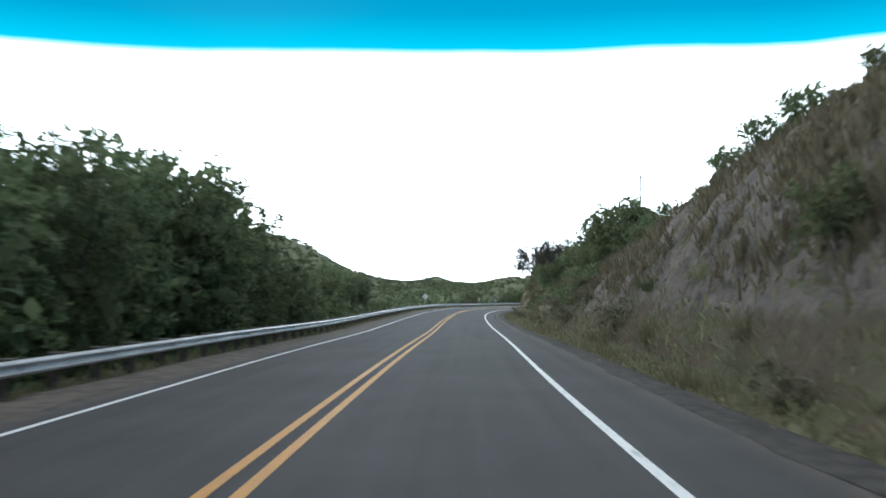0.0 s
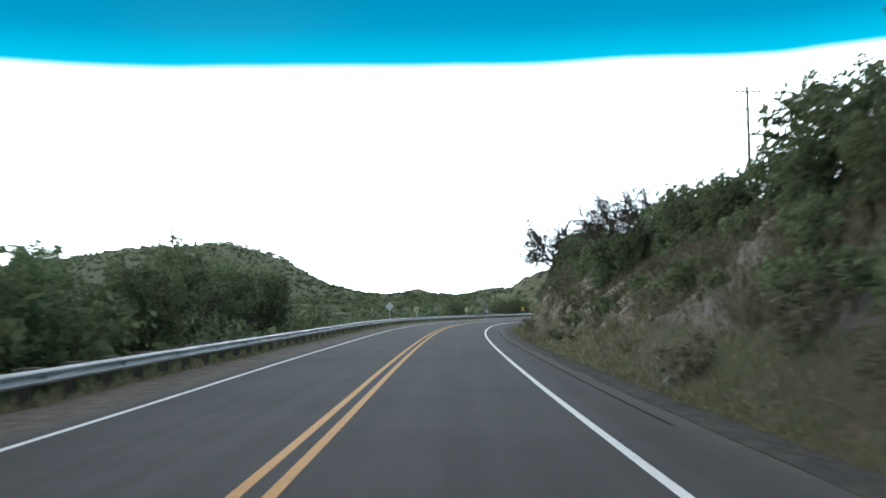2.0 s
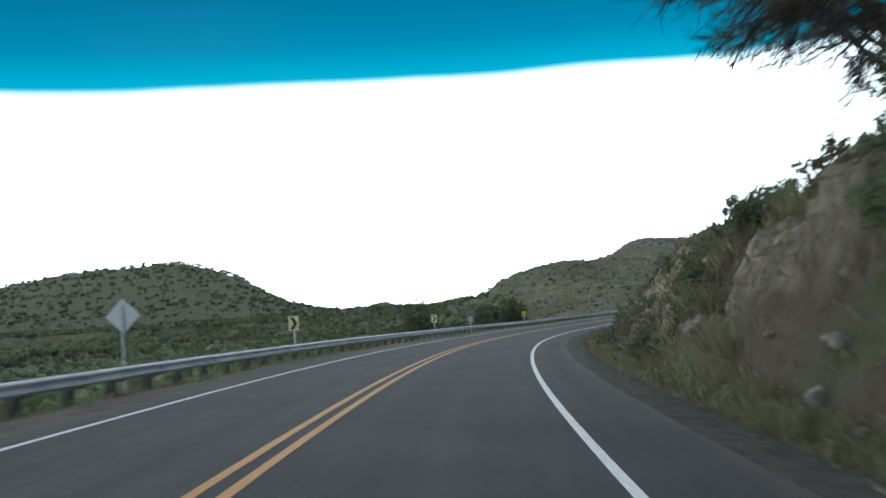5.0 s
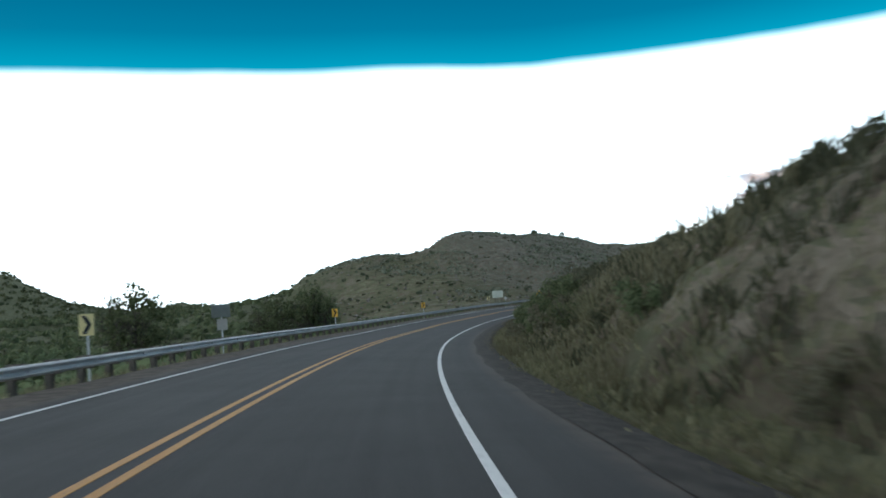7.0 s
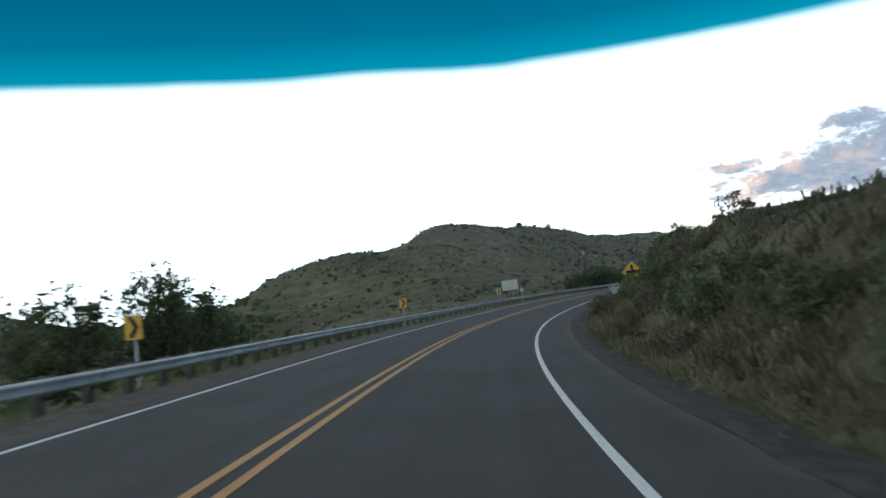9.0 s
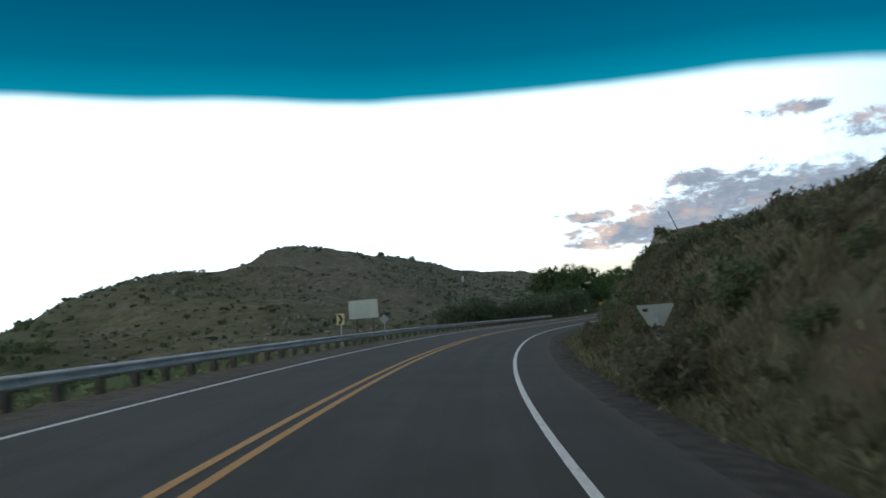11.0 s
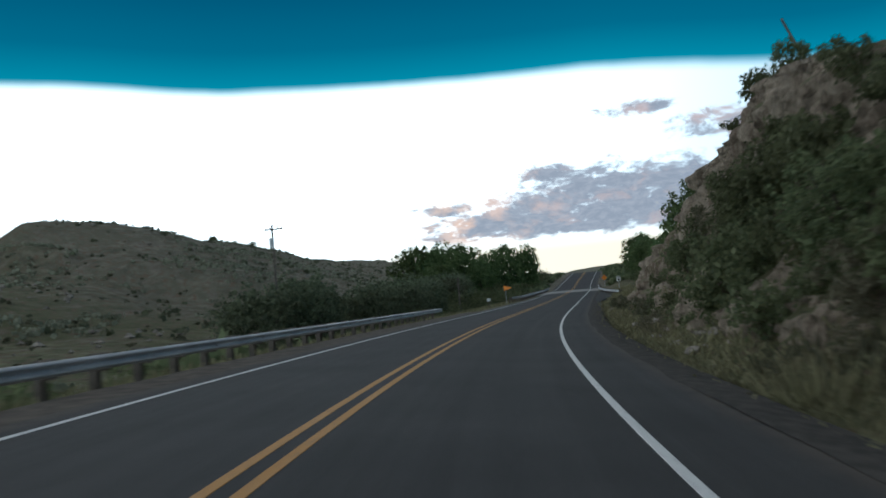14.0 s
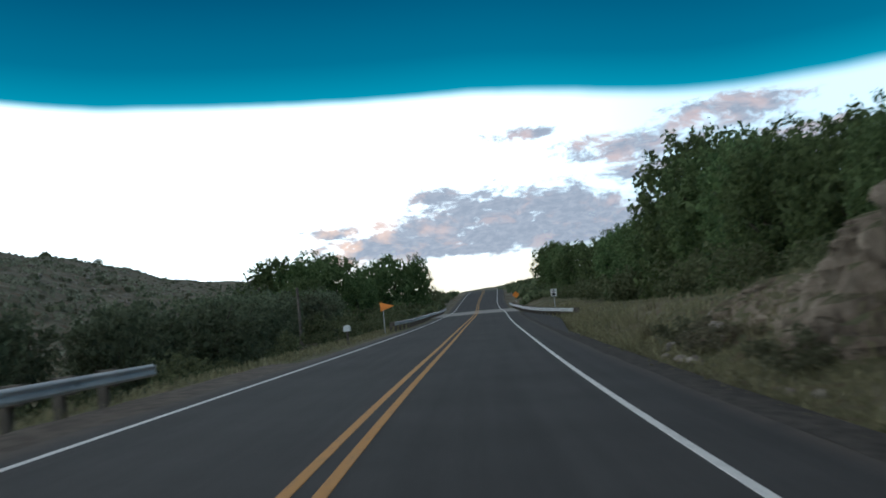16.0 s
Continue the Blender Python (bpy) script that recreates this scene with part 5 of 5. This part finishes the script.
def chevron_sign(s, lat=6.4, pale_panel=False):
    ob = sign_base("chevron_sign", "pale yellow chevron curve sign behind the guardrail" if pale_panel else "yellow chevron curve sign on a steel post behind the guardrail", "road sign", s, lat, True, -6.0)
    ob.location.z = float(surface(s, lat))
    tagged(ob, group="chevron signs along the bend")
    sign_post(ob, 1.78)
    panel = part("panel", plate(bmesh.new(), [(-0.23, 1.2), (-0.21, 1.18), (0.21, 1.18), (0.23, 1.2), (0.23, 1.78), (0.21, 1.8), (-0.21, 1.8), (-0.23, 1.78)], 0.008, 0.0), SIGN_PALE if pale_panel else SIGN_YELLOW, ob)
    part("chevron", plate(bmesh.new(), [(-0.14, 1.23), (0.0, 1.23), (0.16, 1.49), (0.0, 1.75), (-0.14, 1.75), (0.02, 1.49)], 0.004, -0.009), BLACK, panel)
    for z in (1.28, 1.70):
        part("bolt", rod(bmesh.new(), (0, -0.016, z), (0, 0.03, z), 0.014, 0.014, 6), STEEL, panel)


for s, pale_panel in ((139.5, True), (172, True), (212, False), (247.5, False), (281.5, True)):
    chevron_sign(s, 6.4, pale_panel)


def diamond_back(s, lat, half, centre, label):
    ob = sign_base("warning_sign", label, "road sign", s, lat, False)
    sign_post(ob, centre + half * 0.6)
    part("panel", plate(bmesh.new(), shifted(diamond(half), 0, centre), 0.01, 0.0), ALUMINIUM, ob, "bare aluminium back")


diamond_back(125, 6.6, 0.45, 1.9, "bare aluminium back of a diamond sign")
diamond_back(287.6, 5.25, 0.30, 1.6, "small bare aluminium back of a diamond marker")


def cross_sign():
    ob = sign_base("crossroad_sign", "yellow diamond crossroads sign with a black cross", "road sign", 237, -8.4)
    sign_post(ob, 2.4)
    panel = part("panel", plate(bmesh.new(), shifted(diamond(0.54), 0, 2.0), 0.01), SIGN_YELLOW, ob)
    part("symbol", plate(bmesh.new(), [(-0.07, 1.65), (0.07, 1.65), (0.07, 1.93), (0.3, 1.93), (0.3, 2.07), (0.07, 2.07), (0.07, 2.35), (-0.07, 2.35), (-0.07, 2.07), (-0.3, 2.07), (-0.3, 1.93), (-0.07, 1.93)], 0.004, -0.012), BLACK, panel)
    part("plaque", plate(bmesh.new(), [(-0.25, 1.12), (0.25, 1.12), (0.25, 1.37), (-0.25, 1.37)], 0.01), SIGN_WHITE, ob, "small white plaque")


cross_sign()


def big_board():
    ob = sign_base("sign_board", "large pale sign board seen from behind on wooden posts", "road sign", 287, 6.4, False, -22)
    part("panel", plate(bmesh.new(), [(-1.1, 1.72), (1.1, 1.72), (1.1, 2.86), (-1.1, 2.86)], 0.03), PALE_BOARD, ob)
    for x in (-0.6, 0.1, 0.6):
        bm = bmesh.new()
        part("post", box(bm, (0.1, 0.1, 3.7), (x, -0.07, 0.95), 0.01), POSTWOOD, ob)


big_board()


def info_sign():
    ob = sign_base("info_sign", "grey back of a road sign with a smaller plaque below", "road sign", 185.6, 6.3, False, -12)
    sign_post(ob, 2.3, 0.0, -0.05)
    part("panel", plate(bmesh.new(), [(-0.46, 1.72), (0.46, 1.72), (0.46, 2.3), (-0.46, 2.3)], 0.012), SIGN_GREY, ob)
    part("plaque", plate(bmesh.new(), [(-0.3, 1.15), (0.22, 1.15), (0.22, 1.66), (-0.3, 1.66)], 0.012), CONCRETE, ob, "paler lower plaque")


info_sign()


def yield_back():
    ob = sign_base("yield_sign", "bare back of a triangular yield sign", "road sign", 258.2, -7.35, False)
    part("panel", plate(bmesh.new(), [(-0.47, 1.32), (-0.49, 1.27), (-0.03, 0.46), (0.03, 0.46), (0.49, 1.27), (0.47, 1.32)], 0.01), PALE_BOARD, ob)
    part("sticker", plate(bmesh.new(), [(0.20, 1.14), (0.34, 1.14), (0.34, 1.22), (0.20, 1.22)], 0.004, 0.008), BLACK, ob, "small dark maker's sticker")
    sign_post(ob, 1.1)


yield_back()


def pennant_sign():
    ob = sign_base("pennant_sign", "orange pennant road sign on a thin post", "road sign", 408, 5.6)
    sign_post(ob, 2.1, -0.3)
    part("panel", plate(bmesh.new(), [(-0.5, 1.55), (0.55, 1.9), (-0.5, 2.25)], 0.01), SIGN_ORANGE, ob)


pennant_sign()


def speed_sign():
    ob = sign_base("speed_sign", "white rectangular road sign on a steel post", "road sign", 432, -8.4)
    sign_post(ob, 2.1)
    panel = part("panel", plate(bmesh.new(), [(-0.3, 1.32), (0.3, 1.32), (0.3, 2.08), (-0.3, 2.08)], 0.01), SIGN_WHITE, ob)
    for z, h, w in ((1.95, 0.07, 0.2), (1.82, 0.07, 0.2), (1.54, 0.28, 0.16)):
        part("legend_bar", plate(bmesh.new(), [(-w, z - h / 2), (w, z - h / 2), (w, z + h / 2), (-w, z + h / 2)], 0.004, -0.011), BLACK, panel)


speed_sign()


def mailbox():
    ob = sign_base("mailbox", "white roadside mailbox on a dark wooden post", "mailbox", 392, 6.0)
    bm = bmesh.new()
    part("post", box(bm, (0.12, 0.12, 1.4), (0, 0.1, 0.0), 0.01), POSTWOOD, ob)
    arc = [(0.17 * math.cos(a), 0.82 + 0.17 * math.sin(a)) for a in np.linspace(0, math.pi, 9)]
    part("body", plate(bmesh.new(), [(0.17, 0.65)] + arc + [(-0.17, 0.65)], 0.52, 0.1), SIGN_WHITE, ob)


mailbox()


def utility_pole(s, lat, foot, top, label, arm=True, lean=0.0, turn=0.0, thick=1.0):
    """foot and top: metres above the road's centre."""
    x, y, _ = on_road(s, lat)
    height = top - foot
    ob = tagged(new("utility_pole"), label, "utility pole")
    ob.matrix_basis = pose(float(x), float(y), float(np.interp(s, S, RZ)) + foot, 0, lean, heading(s) + turn)
    part("pole", rod(bmesh.new(), (0, 0, -1.5), (0, 0, height), 0.13 * thick, 0.085 * thick, 10), POSTWOOD, ob)
    if arm:
        bm = bmesh.new()
        cross = part("crossarm", box(bm, (1.7, 0.09, 0.11), (0.1, 0.12, height - 0.35), 0.01), POSTWOOD, ob)
        for k in (-0.65, -0.25, 0.45, 0.85):
            part("insulator", rod(bmesh.new(), (k, 0.12, height - 0.3), (k, 0.12, height - 0.12), 0.05, 0.035, 8), CONCRETE, cross)
        if arm == "transformer":
            part("transformer", rod(bmesh.new(), (0.0, -0.35, height - 2.1), (0.0, -0.35, height - 1.2), 0.2, 0.2, 12), STEEL, ob)
    return ob


utility_pole(374, 22.7, -2.0, 9.4, "weathered utility pole with crossarm and transformer", "transformer")
utility_pole(402, 10.8, -1.2, 3.7, "plain weathered utility pole among the trees", False)
utility_pole(482, -22.0, 0.5, 10.8, "distant utility pole above the trees")
utility_pole(97, -21.0, 9.0, 16.0, "weathered utility pole on the hillside above the cut")
utility_pole(338, -14.9, 9.4, 12.1, "leaning bare pole on top of the rock", False, -22.0, 0.0, 0.6)


def warning_panel():
    ob = sign_base("work_sign", "small orange diamond work sign beyond the bridge", "road sign", 488, -6.6)
    sign_post(ob, 1.6)
    part("panel", plate(bmesh.new(), shifted(diamond(0.6), 0, 1.5), 0.01), SIGN_ORANGE, ob)


warning_panel()
